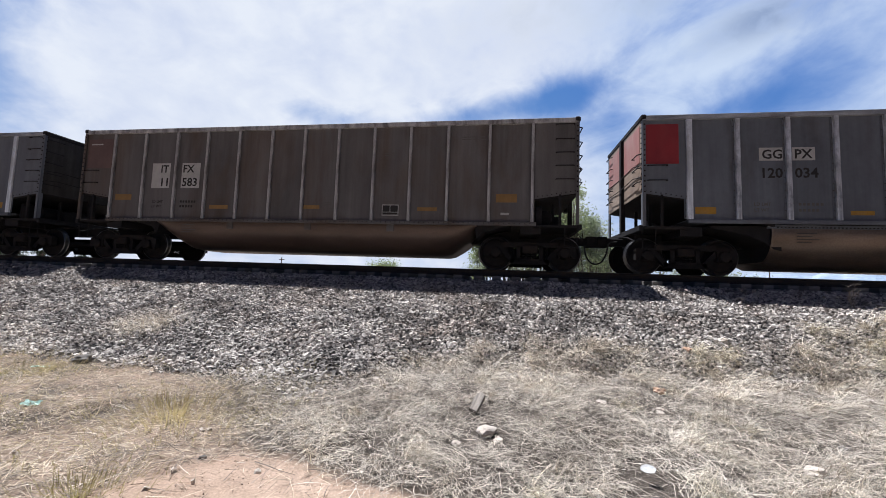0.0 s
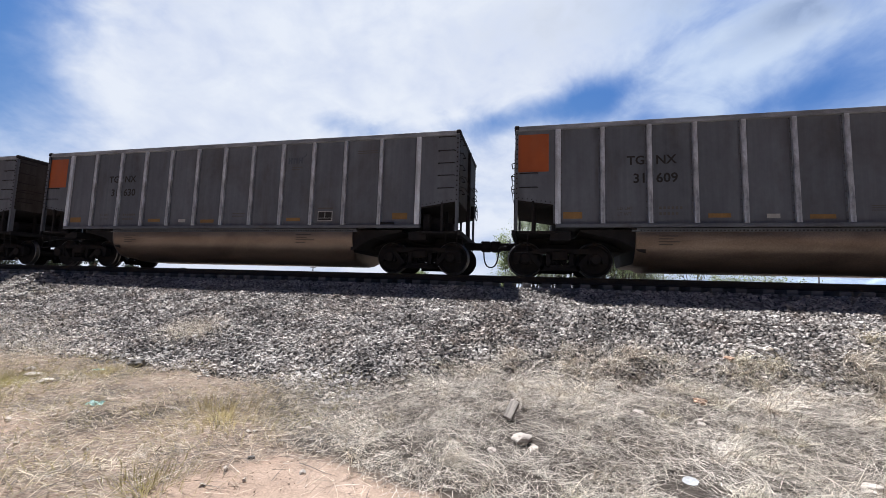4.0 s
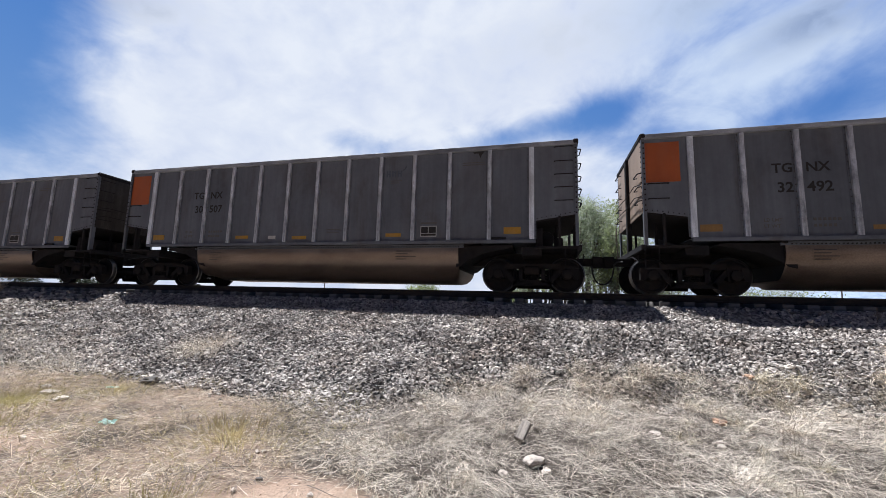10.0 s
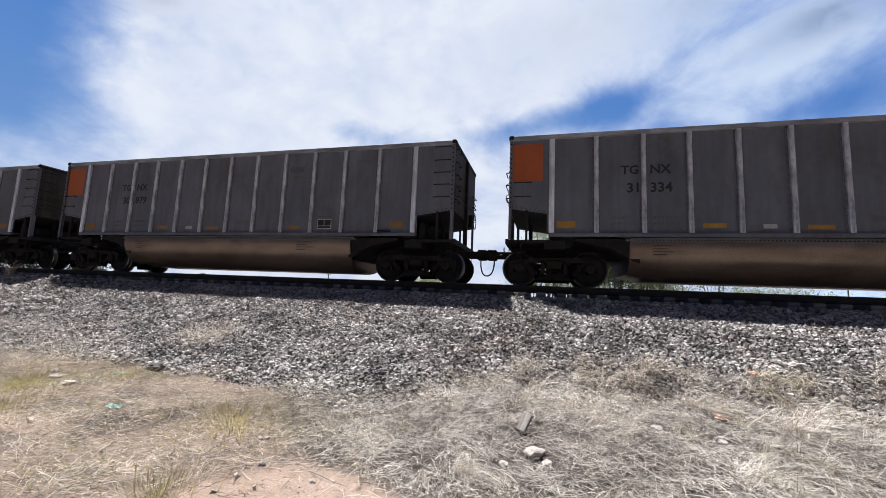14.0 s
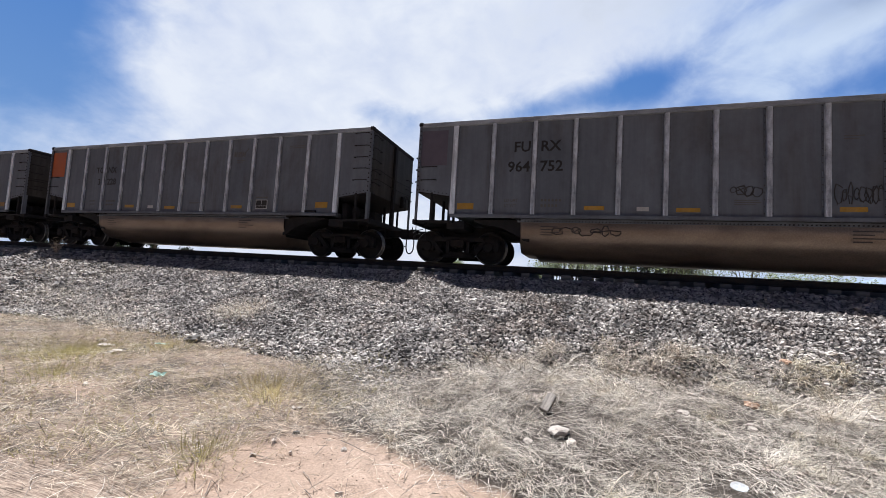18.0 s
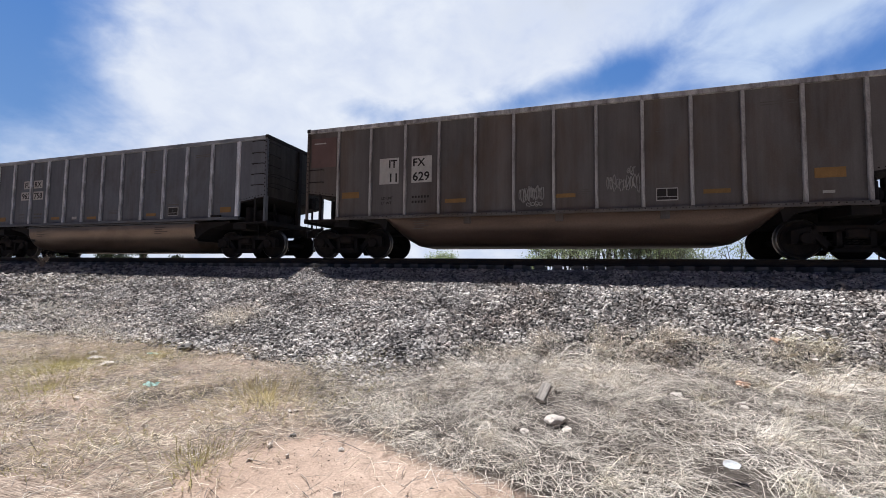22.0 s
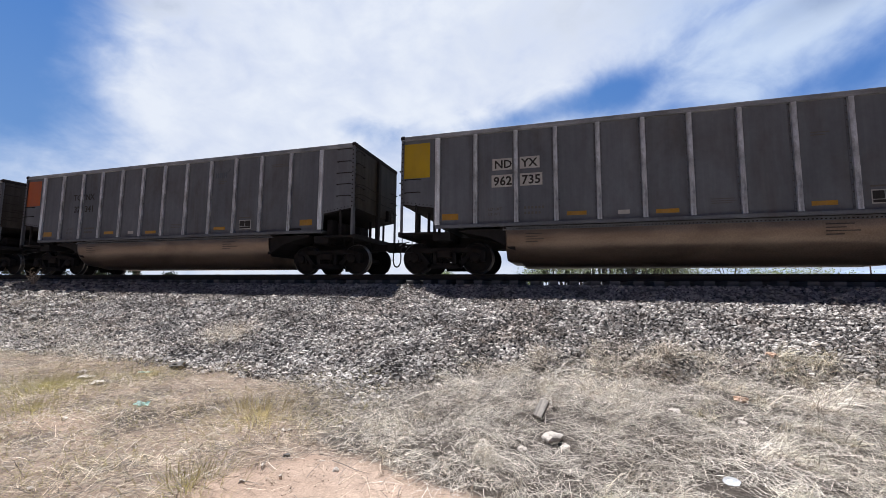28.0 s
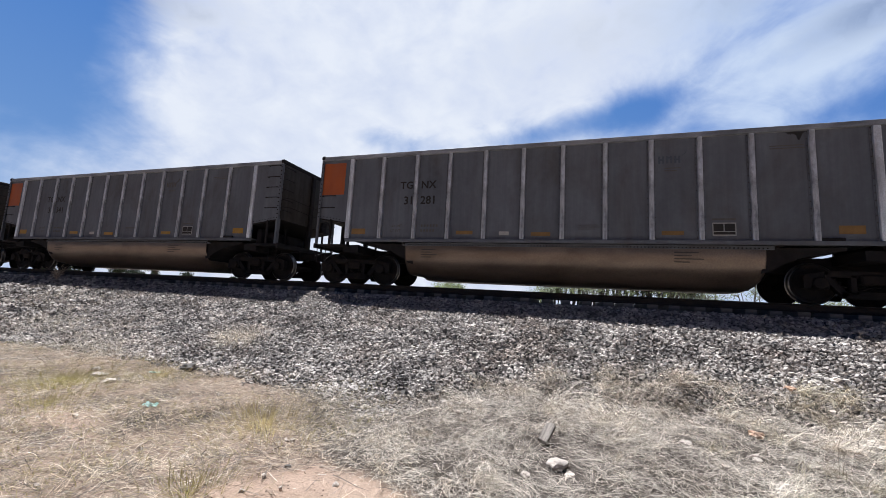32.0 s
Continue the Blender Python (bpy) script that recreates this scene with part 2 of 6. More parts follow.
M = {
    "alu": surface("weathered_aluminium", (0.106, 0.115, 0.136), (0.156, 0.169, 0.199), 1.1, 0.66, 0.0, 0.05, 9, 0.04, (0.8, 0.8, 0.35), (0.072, 0.060, 0.050), 0.5, 0.9, spec=0.06, streak=0.10, speck=0.3),
    "alu_bright": surface("bare_aluminium_corner_rib", (0.55, 0.58, 0.62), (0.92, 0.95, 1.0), 1.6, 0.45, 0.3, 0.1, 60, 0.06, (2, 2, 0.5), (0.22, 0.21, 0.20), 0.6, 1.4, streak=0.25),
    "alu_rib": surface("rubbed_aluminium", (0.20, 0.21, 0.228), (0.84, 0.87, 0.92), 2.2, 0.42, 0.3, 0.12, 60, 0.06, (2, 2, 0.7), (0.10, 0.085, 0.07), 0.6, 1.6, streak=0.3),
    "chord": surface("dusty_aluminium_top_rail", (0.16, 0.17, 0.185), (0.44, 0.46, 0.49), 1.4, 0.55, 0.2, 0.08, 60, 0.06, (0.6, 2, 2), (0.09, 0.08, 0.072), 0.6, 0.9),
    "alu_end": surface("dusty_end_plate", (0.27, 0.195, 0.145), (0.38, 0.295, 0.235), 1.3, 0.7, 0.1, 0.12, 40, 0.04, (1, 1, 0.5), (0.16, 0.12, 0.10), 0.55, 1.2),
    # coal stain, darkened further for the shade on ends turned from the sun
    "soot_and_shade": surface("coal_stained_shaded_end_plate", (0.026, 0.024, 0.023), (0.062, 0.056, 0.052), 1.3, 0.75, 0, 0.12, 40, 0.04, (1, 1, 0.5), (0.025, 0.023, 0.022), 0.7, 1.0, spec=0.2, streak=0.2),
    "tub": surface("dusty_tub", (0.17, 0.132, 0.106), (0.26, 0.207, 0.168), 1.2, 0.36, 0.65, 0.04, 30, 0.05, (0.4, 1, 1), (0.065, 0.045, 0.034), 0.6, 0.8, spec=0.3),
    "rust": surface("brown_wagon_paint", (0.092, 0.087, 0.088), (0.143, 0.135, 0.137), 1.2, 0.7, 0.0, 0.15, 40, 0.04, (0.9, 0.9, 0.3), (0.10, 0.058, 0.031), 0.45, 0.8, spec=0.08, streak=0.12, speck=0.45),
    "tub_brown": surface("dusty_brown_tub", (0.085, 0.062, 0.052), (0.14, 0.102, 0.085), 1.2, 0.4, 0.45, 0.04, 30, 0.05, (0.4, 1, 1), (0.07, 0.05, 0.042), 0.5, 0.8, spec=0.3),
    "rust_rib": surface("scuffed_brown_rib", (0.13, 0.122, 0.12), (0.55, 0.545, 0.55), 2.5, 0.6, 0.1, 0.12, 60, 0.06, (2, 2, 0.7)),
    "black": surface("black_underframe", (0.013, 0.013, 0.015), (0.030, 0.028, 0.030), 2.5, 0.75, 0.0, 0.25, 50, 0.1, (1, 1, 1), (0.035, 0.024, 0.018), 0.4, 1.5, spec=0.1),
    "cast": surface("dusty_cast_steel", (0.011, 0.0105, 0.012), (0.026, 0.024, 0.024), 3.0, 0.8, 0.0, 0.3, 60, 0.1, (1, 1, 1), (0.040, 0.027, 0.019), 0.4, 2.0, spec=0.1),
    "steel": surface("bright_tread_steel", (0.12, 0.115, 0.11), (0.24, 0.235, 0.23), 4.0, 0.35, 0.9, 0.05, 60),
    "rail": surface("rusty_rail_steel", (0.028, 0.022, 0.019), (0.06, 0.045, 0.036), 3.0, 0.75, 0.2, 0.2, 80),
    "tie": surface("grey_wooden_sleeper", (0.13, 0.118, 0.105), (0.32, 0.30, 0.275), 3.0, 0.9, 0.0, 0.5, 90, 0.25, (0.6, 0.15, 3), (0.06, 0.05, 0.045), 0.5, 2.0),
    "hose": surface("black_rubber_hose", (0.015, 0.015, 0.015), (0.03, 0.03, 0.03), 8, 0.6),
    "orange": surface("orange_paint", (0.30, 0.070, 0.018), (0.40, 0.098, 0.026), 2.0, 0.6, 0, 0.06, 60, 0.05, (1, 1, 0.6), (0.27, 0.12, 0.07), 0.5, 1.4),
    "orange_faded": surface("sun_bleached_orange_paint", (0.36, 0.125, 0.055), (0.40, 0.23, 0.155), 1.6, 0.7, 0, 0.06, 60, 0.05, (1, 1, 0.4), (0.40, 0.12, 0.04), 0.7, 1.2),
    "yellow_faded": surface("sun_bleached_yellow_paint", (0.42, 0.30, 0.045), (0.40, 0.30, 0.13), 1.6, 0.7, 0, 0.06, 60, 0.05, (1, 1, 0.4), (0.44, 0.32, 0.02), 0.8, 1.2),
    "red_faded": surface("sun_bleached_red_paint", (0.33, 0.12, 0.11), (0.38, 0.22, 0.20), 1.6, 0.7, 0, 0.06, 60, 0.05, (1, 1, 0.4), (0.34, 0.05, 0.05), 0.7, 1.2),
    "yellow": surface("yellow_paint", (0.34, 0.225, 0.008), (0.44, 0.30, 0.010), 2.0, 0.6, 0, 0.06, 60, 0.05, (1, 1, 0.6), (0.28, 0.21, 0.06), 0.5, 1.4),
    "red": surface("red_paint", (0.19, 0.016, 0.022), (0.26, 0.025, 0.032), 2.0, 0.6, 0, 0.06, 60, 0.05, (1, 1, 0.6), (0.22, 0.05, 0.05), 0.5, 1.4),
    "mauve": surface("faded_violet_paint", (0.085, 0.072, 0.095), (0.115, 0.098, 0.125), 2.0, 0.7, 0, 0.06, 60, 0.05),
    "pink": surface("faded_maroon_paint", (0.10, 0.062, 0.058), (0.14, 0.09, 0.083), 2.0, 0.7, 0, 0.06, 60, 0.05),
    "sticker": surface("amber_reflector", (0.29, 0.155, 0.016), (0.38, 0.205, 0.02), 6.0, 0.5, 0, 0.05, 80, 0.1, (1, 1, 1), (0.30, 0.20, 0.10), 0.5, 3.0),
    "sticker_dull": surface("dusty_amber_reflector", (0.20, 0.115, 0.04), (0.26, 0.15, 0.055), 6.0, 0.7, 0, 0.05, 80, 0.1),
    "white": surface("white_stencil_paint", (0.35, 0.345, 0.34), (0.46, 0.455, 0.45), 4.0, 0.7, 0, 0.04, 80, 0.04, (1, 1, 1), (0.40, 0.37, 0.33), 0.5, 3.0),
    "alu_clean": surface("cleaned_aluminium", (0.165, 0.167, 0.175), (0.225, 0.228, 0.24), 2.0, 0.6, 0.0, 0.05, 9, 0.04),
    "ink_faded": surface("faded_stencil_paint", (0.075, 0.074, 0.078), (0.12, 0.118, 0.122), 6.0, 0.7, 0, 0.02, 20),
    "ink": surface("black_stencil_paint", (0.012, 0.012, 0.013), (0.026, 0.025, 0.025), 6.0, 0.7, 0, 0.02, 80),
    "ink_worn": surface("worn_grey_stencil_paint", (0.085, 0.079, 0.075), (0.11, 0.103, 0.10), 6.0, 0.7, 0, 0.02, 80),
    "blue_ink": surface("worn_blue_paint", (0.055, 0.072, 0.10), (0.085, 0.10, 0.125), 6.0, 0.7, 0, 0.02, 80),
    "spray_white": surface("white_spray_paint", (0.26, 0.255, 0.25), (0.36, 0.355, 0.35), 4.0, 0.7, 0, 0.04, 80),
    "spray_blue": surface("pale_blue_spray_paint", (0.16, 0.25, 0.285), (0.21, 0.31, 0.345), 4.0, 0.7, 0, 0.04, 80),
    "spray_dark": surface("dark_spray_paint", (0.038, 0.035, 0.035), (0.065, 0.06, 0.06), 4.0, 0.7, 0, 0.04, 80),
    "ballast": surface("crushed_stone", (0.225, 0.202, 0.184), (0.60, 0.55, 0.50), 1.7, 0.9, 0, 0.35, 120, 0, (1, 1, 1), (0.42, 0.33, 0.26), 0.35, 0.6, 0.65, "Object", 0.2),
    "straw": surface("dry_straw", (0.43, 0.365, 0.30), (0.80, 0.715, 0.61), 0.9, 0.85, 0, 0.0, 30, 0, (1, 1, 1), (0.28, 0.245, 0.20), 0.55, 0.55, 0.6, "Object", 0.2),
    "straw_pale": surface("bleached_straw", (0.55, 0.475, 0.39), (0.86, 0.78, 0.67), 1.1, 0.85, 0, 0.0, 30, 0, (1, 1, 1), (0.60, 0.54, 0.34), 0.55, 0.7, 0.45, "Object", 0.2),
    "straw_tan": surface("short_tan_straw", (0.44, 0.355, 0.27), (0.74, 0.63, 0.485), 1.3, 0.85, 0, 0.0, 30, 0, (1, 1, 1), (0.50, 0.37, 0.27), 0.7, 0.8, 0.55, "Object", 0.1),
    "straw_grey": surface("grey_weathered_straw", (0.11, 0.092, 0.083), (0.23, 0.20, 0.175), 0.9, 0.9, 0, 0.0, 30, 0, (1, 1, 1), None, 0.4, 0.7, 0.5, "Object", 0.1),
    "twig": surface("grey_twig_bark", (0.17, 0.13, 0.10), (0.30, 0.25, 0.21), 4.0, 0.9, 0, 0.2, 80, 0, (1, 1, 1), None, 0.4, 0.7, 0.3),
    "bark": surface("rough_tree_bark", (0.09, 0.075, 0.06), (0.18, 0.15, 0.125), 3.0, 0.9, 0, 0.5, 30),
    "conifer": surface("dark_far_foliage", (0.03, 0.045, 0.025), (0.06, 0.08, 0.04), 0.5, 0.8, 0, 0.0, 10, 0.1),
    "peak": surface("hazy_blue_mountain", (0.20, 0.27, 0.38), (0.30, 0.37, 0.48), 0.004, 0.95, 0, 0.0, 0.05, 0, (1, 1, 1), (0.45, 0.50, 0.58), 0.5, 0.003),
    "stone": surface("pale_field_stone", (0.50, 0.43, 0.365), (0.70, 0.62, 0.54), 9.0, 0.9, 0, 0.4, 60, 0.12),
    "clod": surface("sandy_clod", (0.28, 0.20, 0.15), (0.48, 0.37, 0.285), 9.0, 0.95, 0, 0.3, 60, 0, (1, 1, 1), None, 0.4, 0.7, 0.35),
    "stone_dark": surface("dark_field_stone", (0.13, 0.118, 0.105), (0.25, 0.23, 0.205), 9.0, 0.85, 0, 0.4, 60, 0.12),
    "stone_orange": surface("orange_sandstone", (0.50, 0.30, 0.19), (0.64, 0.45, 0.33), 9.0, 0.9, 0, 0.4, 60, 0.12),
    "wood": surface("weathered_wood", (0.16, 0.137, 0.115), (0.44, 0.385, 0.33), 8.0, 0.9, 0, 0.5, 60, 0, (4, 4, 0.4), (0.10, 0.08, 0.07), 0.6, 5.0),
    "paper": surface("crumpled_white_paper", (0.72, 0.72, 0.72), (0.84, 0.84, 0.83), 10.0, 0.7, 0, 0.2, 60),
    "plastic": surface("mint_green_plastic", (0.66, 0.84, 0.77), (0.76, 0.89, 0.84), 10.0, 0.4, 0, 0.1, 60),
}



def ground_material():
    """Sandy soil, matted dead grass and fine gravel, blended by where they lie, with shade painted into the gaps."""
    m = bpy.data.materials.new("verge_ground")
    m.use_nodes = True
    k = Nodes(m.node_tree)
    vec = k.n("ShaderNodeTexCoord").outputs["Object"]
    wide, mid, small = k.noise(vec, 0.9, 6, 0.6, 0.4), k.noise(vec, 7.0, 5, 0.65, 0.3), k.noise(vec, 60, 3, 0.6)
    soil = k.mix(k.span(wide, 0.35, 0.65), (0.37, 0.262, 0.192), (0.50, 0.372, 0.285))
    soil = k.mix(k.math("MULTIPLY", k.span(mid, 0.45, 0.72), 0.5), soil, (0.27, 0.20, 0.15))
    # brown dead-grass mat, its colour darkened for the shadow among the stalks
    shaded_thatch = k.mix(k.span(mid, 0.35, 0.68), (0.026, 0.021, 0.018), (0.10, 0.083, 0.07))
    # near-black here stands in for the shadow in gaps between the stones
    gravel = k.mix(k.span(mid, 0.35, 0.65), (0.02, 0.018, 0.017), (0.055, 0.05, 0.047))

    def mask(name, soft):
        a = k.n("ShaderNodeAttribute")
        a.attribute_name = name
        return k.span(k.math("ADD", a.outputs["Fac"], k.math("MULTIPLY", k.math("SUBTRACT", mid, 0.5), 0.9)), 0.5 - soft, 0.5 + soft, 0, 1, True)

    # flattened dead grass: fine fibres in three directions
    fibre = 0.0
    for i, turn in enumerate((12, 66, 130)):
        strand = k.noise(k.mapping(vec, (6, 95, 6), (0, 0, radians(turn)), (i * 3, 0, 0)), 1.0, 3, 0.6, 0.25)
        fibre = k.math("MAXIMUM", fibre, k.span(strand, 0.46, 0.66))
    # the darkest patches paint shadowy holes into the flattened grass
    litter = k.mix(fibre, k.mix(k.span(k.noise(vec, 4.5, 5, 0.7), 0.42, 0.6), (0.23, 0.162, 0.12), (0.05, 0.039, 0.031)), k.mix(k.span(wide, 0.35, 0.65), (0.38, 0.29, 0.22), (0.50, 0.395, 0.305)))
    shaded_thatch = k.mix(k.math("MULTIPLY", fibre, 0.35), shaded_thatch, (0.22, 0.185, 0.15))
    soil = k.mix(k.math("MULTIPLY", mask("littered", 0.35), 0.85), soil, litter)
    colour = k.mix(mask("stony", 0.15), k.mix(mask("matted", 0.30), soil, shaded_thatch), gravel)
    tone = k.n("ShaderNodeHueSaturation")
    k.put(tone.inputs["Color"], colour), k.put(tone.inputs["Value"], k.span(small, 0.3, 0.7, 0.75, 1.2))
    b = k.n("ShaderNodeBsdfPrincipled")
    k.put(b.inputs["Base Color"], tone.outputs[0])
    b.inputs["Roughness"].default_value, b.inputs["Specular IOR Level"].default_value = 0.95, 0.1
    r = k.n("ShaderNodeBump")
    r.inputs["Strength"].default_value, r.inputs["Distance"].default_value = 0.9, 0.015
    k.put(r.inputs["Height"], k.math("ADD", k.math("MULTIPLY", mid, 0.7), k.math("MULTIPLY", small, 0.5))), k.put(b.inputs["Normal"], r.outputs[0])
    k.put(k.n("ShaderNodeOutputMaterial").inputs[0], b.outputs[0])
    return m


def leaf_material(name, dark, light, through_light):
    """Thin leaves: part of the light comes through."""
    m = bpy.data.materials.new(name)
    m.use_nodes = True
    k = Nodes(m.node_tree)
    rnd = k.n("ShaderNodeNewGeometry").outputs["Random Per Island"]
    colour = k.mix(rnd, dark, light)
    d, t, g = k.n("ShaderNodeBsdfPrincipled"), k.n("ShaderNodeBsdfTranslucent"), k.n("ShaderNodeMixShader")
    k.put(d.inputs["Base Color"], colour), k.put(t.inputs[0], k.mix(rnd, through_light, light))
    d.inputs["Roughness"].default_value = 0.55
    k.put(g.inputs[0], 0.55), k.put(g.inputs[1], d.outputs[0]), k.put(g.inputs[2], t.outputs[0])
    k.put(k.n("ShaderNodeOutputMaterial").inputs[0], g.outputs[0])
    return m


M["ground"] = ground_material()
M["grass"] = leaf_material("pale_green_grass", (0.29, 0.25, 0.10), (0.46, 0.39, 0.19), (0.38, 0.33, 0.13))
M["straw_gold"] = leaf_material("golden_grass", (0.38, 0.31, 0.14), (0.58, 0.48, 0.27), (0.46, 0.37, 0.17))
M["leaf"] = leaf_material("spring_leaf", (0.13, 0.17, 0.07), (0.34, 0.38, 0.20), (0.40, 0.47, 0.22))
M["leaf_pale"] = leaf_material("silvery_spring_leaf", (0.17, 0.21, 0.12), (0.46, 0.50, 0.37), (0.46, 0.53, 0.35))

# ---- mesh helpers ----
def mesh_of(bm, name, *mats, smooth=False):
    data = bpy.data.meshes.new(name)
    bmesh.ops.recalc_face_normals(bm, faces=bm.faces)
    if smooth:
        for f in bm.faces:
            f.smooth = True
    bm.to_mesh(data)
    bm.free()
    for m in mats:
        data.materials.append(m)
    return data


def put(name, data, parent, at=None, label=""):
    """Links a mesh as one part under a thing or a part."""
    ob = new(name, data)
    ob.parent = parent
    if at is not None:
        ob.matrix_basis = at
    if label:
        tagged(ob, label)
    return ob


def part(name, bm, material, parent, label="", at=None, smooth=False):
    return put(name, mesh_of(bm, name, material, smooth=smooth), parent, at, label)


def thing(name, label, category, group="", kind="", at=None, data=None):
    ob = tagged(new(name, data), label, category, group, kind)
    if at is not None:
        ob.matrix_basis = at
    return ob


def box(bm, x0, x1, y0, y1, z0, z1, bevel=0.0, mat=0):
    vs = [bm.verts.new((x, y, z)) for x in (x0, x1) for y in (y0, y1) for z in (z0, z1)]
    fs = [bm.faces.new([vs[i] for i in q]) for q in ((0, 1, 3, 2), (4, 6, 7, 5), (0, 4, 5, 1), (2, 3, 7, 6), (0, 2, 6, 4), (1, 5, 7, 3))]
    for f in fs:
        f.material_index = mat
    if bevel:
        bmesh.ops.bevel(bm, geom=list({e for f in fs for e in f.edges}), offset=bevel, segments=1, affect="EDGES")
    return bm


def prism(bm, outline, y0, y1, mat=0):
    """A plate: an outline in x and z, between two values of y."""
    a = [bm.verts.new((x, y0, z)) for x, z in outline]
    b = [bm.verts.new((x, y1, z)) for x, z in outline]
    fs = [bm.faces.new(a), bm.faces.new(b[::-1])]
    for i in range(len(a)):
        j = (i + 1) % len(a)
        fs.append(bm.faces.new((a[i], b[i], b[j], a[j])))
    for f in fs:
        f.material_index = mat
    return bm


def bar(bm, p, q, w, d, y):
    """A flat bar in the x-z plane from p to q, w wide, d deep, round the plane y."""
    a, b = Vector((p[0], p[1])), Vector((q[0], q[1]))
    n = (b - a).normalized()
    s = Vector((-n.y, n.x)) * w / 2
    return prism(bm, [tuple(a + s), tuple(a - s), tuple(b - s), tuple(b + s)], y - d / 2, y + d / 2)


def tube(bm, pts, r, n=6, taper=None):
    """A round rod along points."""
    pts = [Vector(p) for p in pts]
    rings = []
    for i, p in enumerate(pts):
        t = (pts[min(i + 1, len(pts) - 1)] - pts[max(i - 1, 0)]).normalized()
        u = t.orthogonal().normalized() if i == 0 else (u - t * u.dot(t)).normalized()
        v = t.cross(u)
        rr = r if taper is None else r + (taper - r) * i / (len(pts) - 1)
        rings.append([bm.verts.new(p + (u * math.cos(2 * math.pi * k / n) + v * math.sin(2 * math.pi * k / n)) * rr) for k in range(n)])
    for a, b in zip(rings, rings[1:]):
        for k in range(n):
            bm.faces.new((a[k], a[(k + 1) % n], b[(k + 1) % n], b[k]))
    bm.faces.new(rings[0][::-1]), bm.faces.new(rings[-1])
    return bm


def lathe(bm, profile, n=28, mats=None):
    """A solid turned round the y axis from (radius, y) points."""
    rings = [[bm.verts.new((r * math.sin(2 * math.pi * k / n), y, r * math.cos(2 * math.pi * k / n))) for k in range(n)] for r, y in profile]
    for i, (a, b) in enumerate(zip(rings, rings[1:])):
        for k in range(n):
            f = bm.faces.new((a[k], a[(k + 1) % n], b[(k + 1) % n], b[k]))
            f.material_index = mats[i] if mats else 0
    bm.faces.new(rings[0]), bm.faces.new(rings[-1][::-1])
    return bm


def rock(size, seed, squash=(1, 1, 0.7), cuts=1):
    """An angular stone."""
    bm = bmesh.new()
    bmesh.ops.create_icosphere(bm, subdivisions=cuts, radius=1)
    rnd = random.Random(seed)
    shift = Vector((rnd.random() * 50, rnd.random() * 50, 0))
    for v in bm.verts:
        v.co *= 1 + 0.5 * noise.noise(v.co * 1.4 + shift) + 0.07 * noise.noise(v.co * 4.0 + shift) + rnd.uniform(-0.03, 0.03)
        v.co = Vector((v.co.x * squash[0], v.co.y * squash[1], v.co.z * squash[2])) * size
    return bm


def raw_mesh(name, verts, faces, material, flat=False):
    """A large mesh of equal-sided faces straight from arrays."""
    data = bpy.data.meshes.new(name)
    n, side = faces.shape
    data.vertices.add(len(verts)), data.loops.add(n * side), data.polygons.add(n)
    data.vertices.foreach_set("co", np.asarray(verts, np.float32).ravel())
    data.loops.foreach_set("vertex_index", np.asarray(faces, np.int32).ravel())
    data.polygons.foreach_set("loop_start", np.arange(0, n * side, side, dtype=np.int32))
    data.polygons.foreach_set("loop_total", np.full(n, side, np.int32))
    data.update(calc_edges=True)
    data.validate()
    if flat:
        data.polygons.foreach_set("use_smooth", np.zeros(n, bool))
    data.materials.append(material)
    return data


# ---- the plan: x along the railway, y away from the camera, z up from the verge ----
RAIL_Z, TRACK_Y = 1.842, 11.762          # top of rail, middle of the track
PITCH, HALF_W = 16.18, 1.575             # from car to car, half a car's width
TOE_X = np.array([-40, -12, -9, -5, -2.6, -1.9, -1.2, 0.0, 1.0, 2.2, 3.2, 4.2, 6.0, 9.0, 40.0])
TOE_Y = np.array([5.9, 5.9, 5.85, 5.6, 5.0, 5.5, 6.6, 6.8, 6.9, 6.9, 6.9, 7.0, 7.0, 7.0, 7.0])
STRAW_Y = np.array([5.7, 5.7, 6.1, 5.5, 5.35, 6.1, 6.95, 7.45, 7.7, 7.5, 7.5, 7.6, 8.3, 8.9, 9.0])


def ripple(x, y, s, k):
    """A smooth uneven field between about -1 and 1."""
    return (np.sin(x * s + 1.3 * k) * np.cos(y * s * 1.17 + 0.7 * k) + 0.6 * np.sin(x * s * 2.3 - y * s * 1.9 + 2.1 * k) + 0.4 * np.cos(x * s * 4.1 + y * s * 3.7 + k)) / 2


def height(x, y):
    """The lie of the land: verge, railway bank, fields beyond."""
    toe = np.interp(x, TOE_X, TOE_Y)
    rise = np.where(y < 8.7, np.clip((y - toe) / (8.7 - toe), 0, 1) * 1.02, 1.02 + np.clip((y - 8.7) / 1.4, 0, 1) * 0.49)
    far = np.clip((17.5 - y) / 4.2, 0, 1) * 1.50
    bank = np.minimum(rise, far)
    bank = np.where(bank < 0.16, bank * bank / 0.32, bank - 0.08) * 1.50 / 1.42
    near = np.exp(-np.maximum(0, np.hypot(x, y - 6) - 25) / 15)
    rough = 0.035 * ripple(x, y, 1.1, 1) + 0.018 * ripple(x, y, 3.4, 2)
    flat = np.clip(1 - bank / 0.5, 0, 1)
    rough = rough + 0.045 * ripple(x, y, 1.9, 7) * np.clip((x + 2) / 2, 0, 1)
    return bank + rough * near * (0.25 + 0.75 * flat)


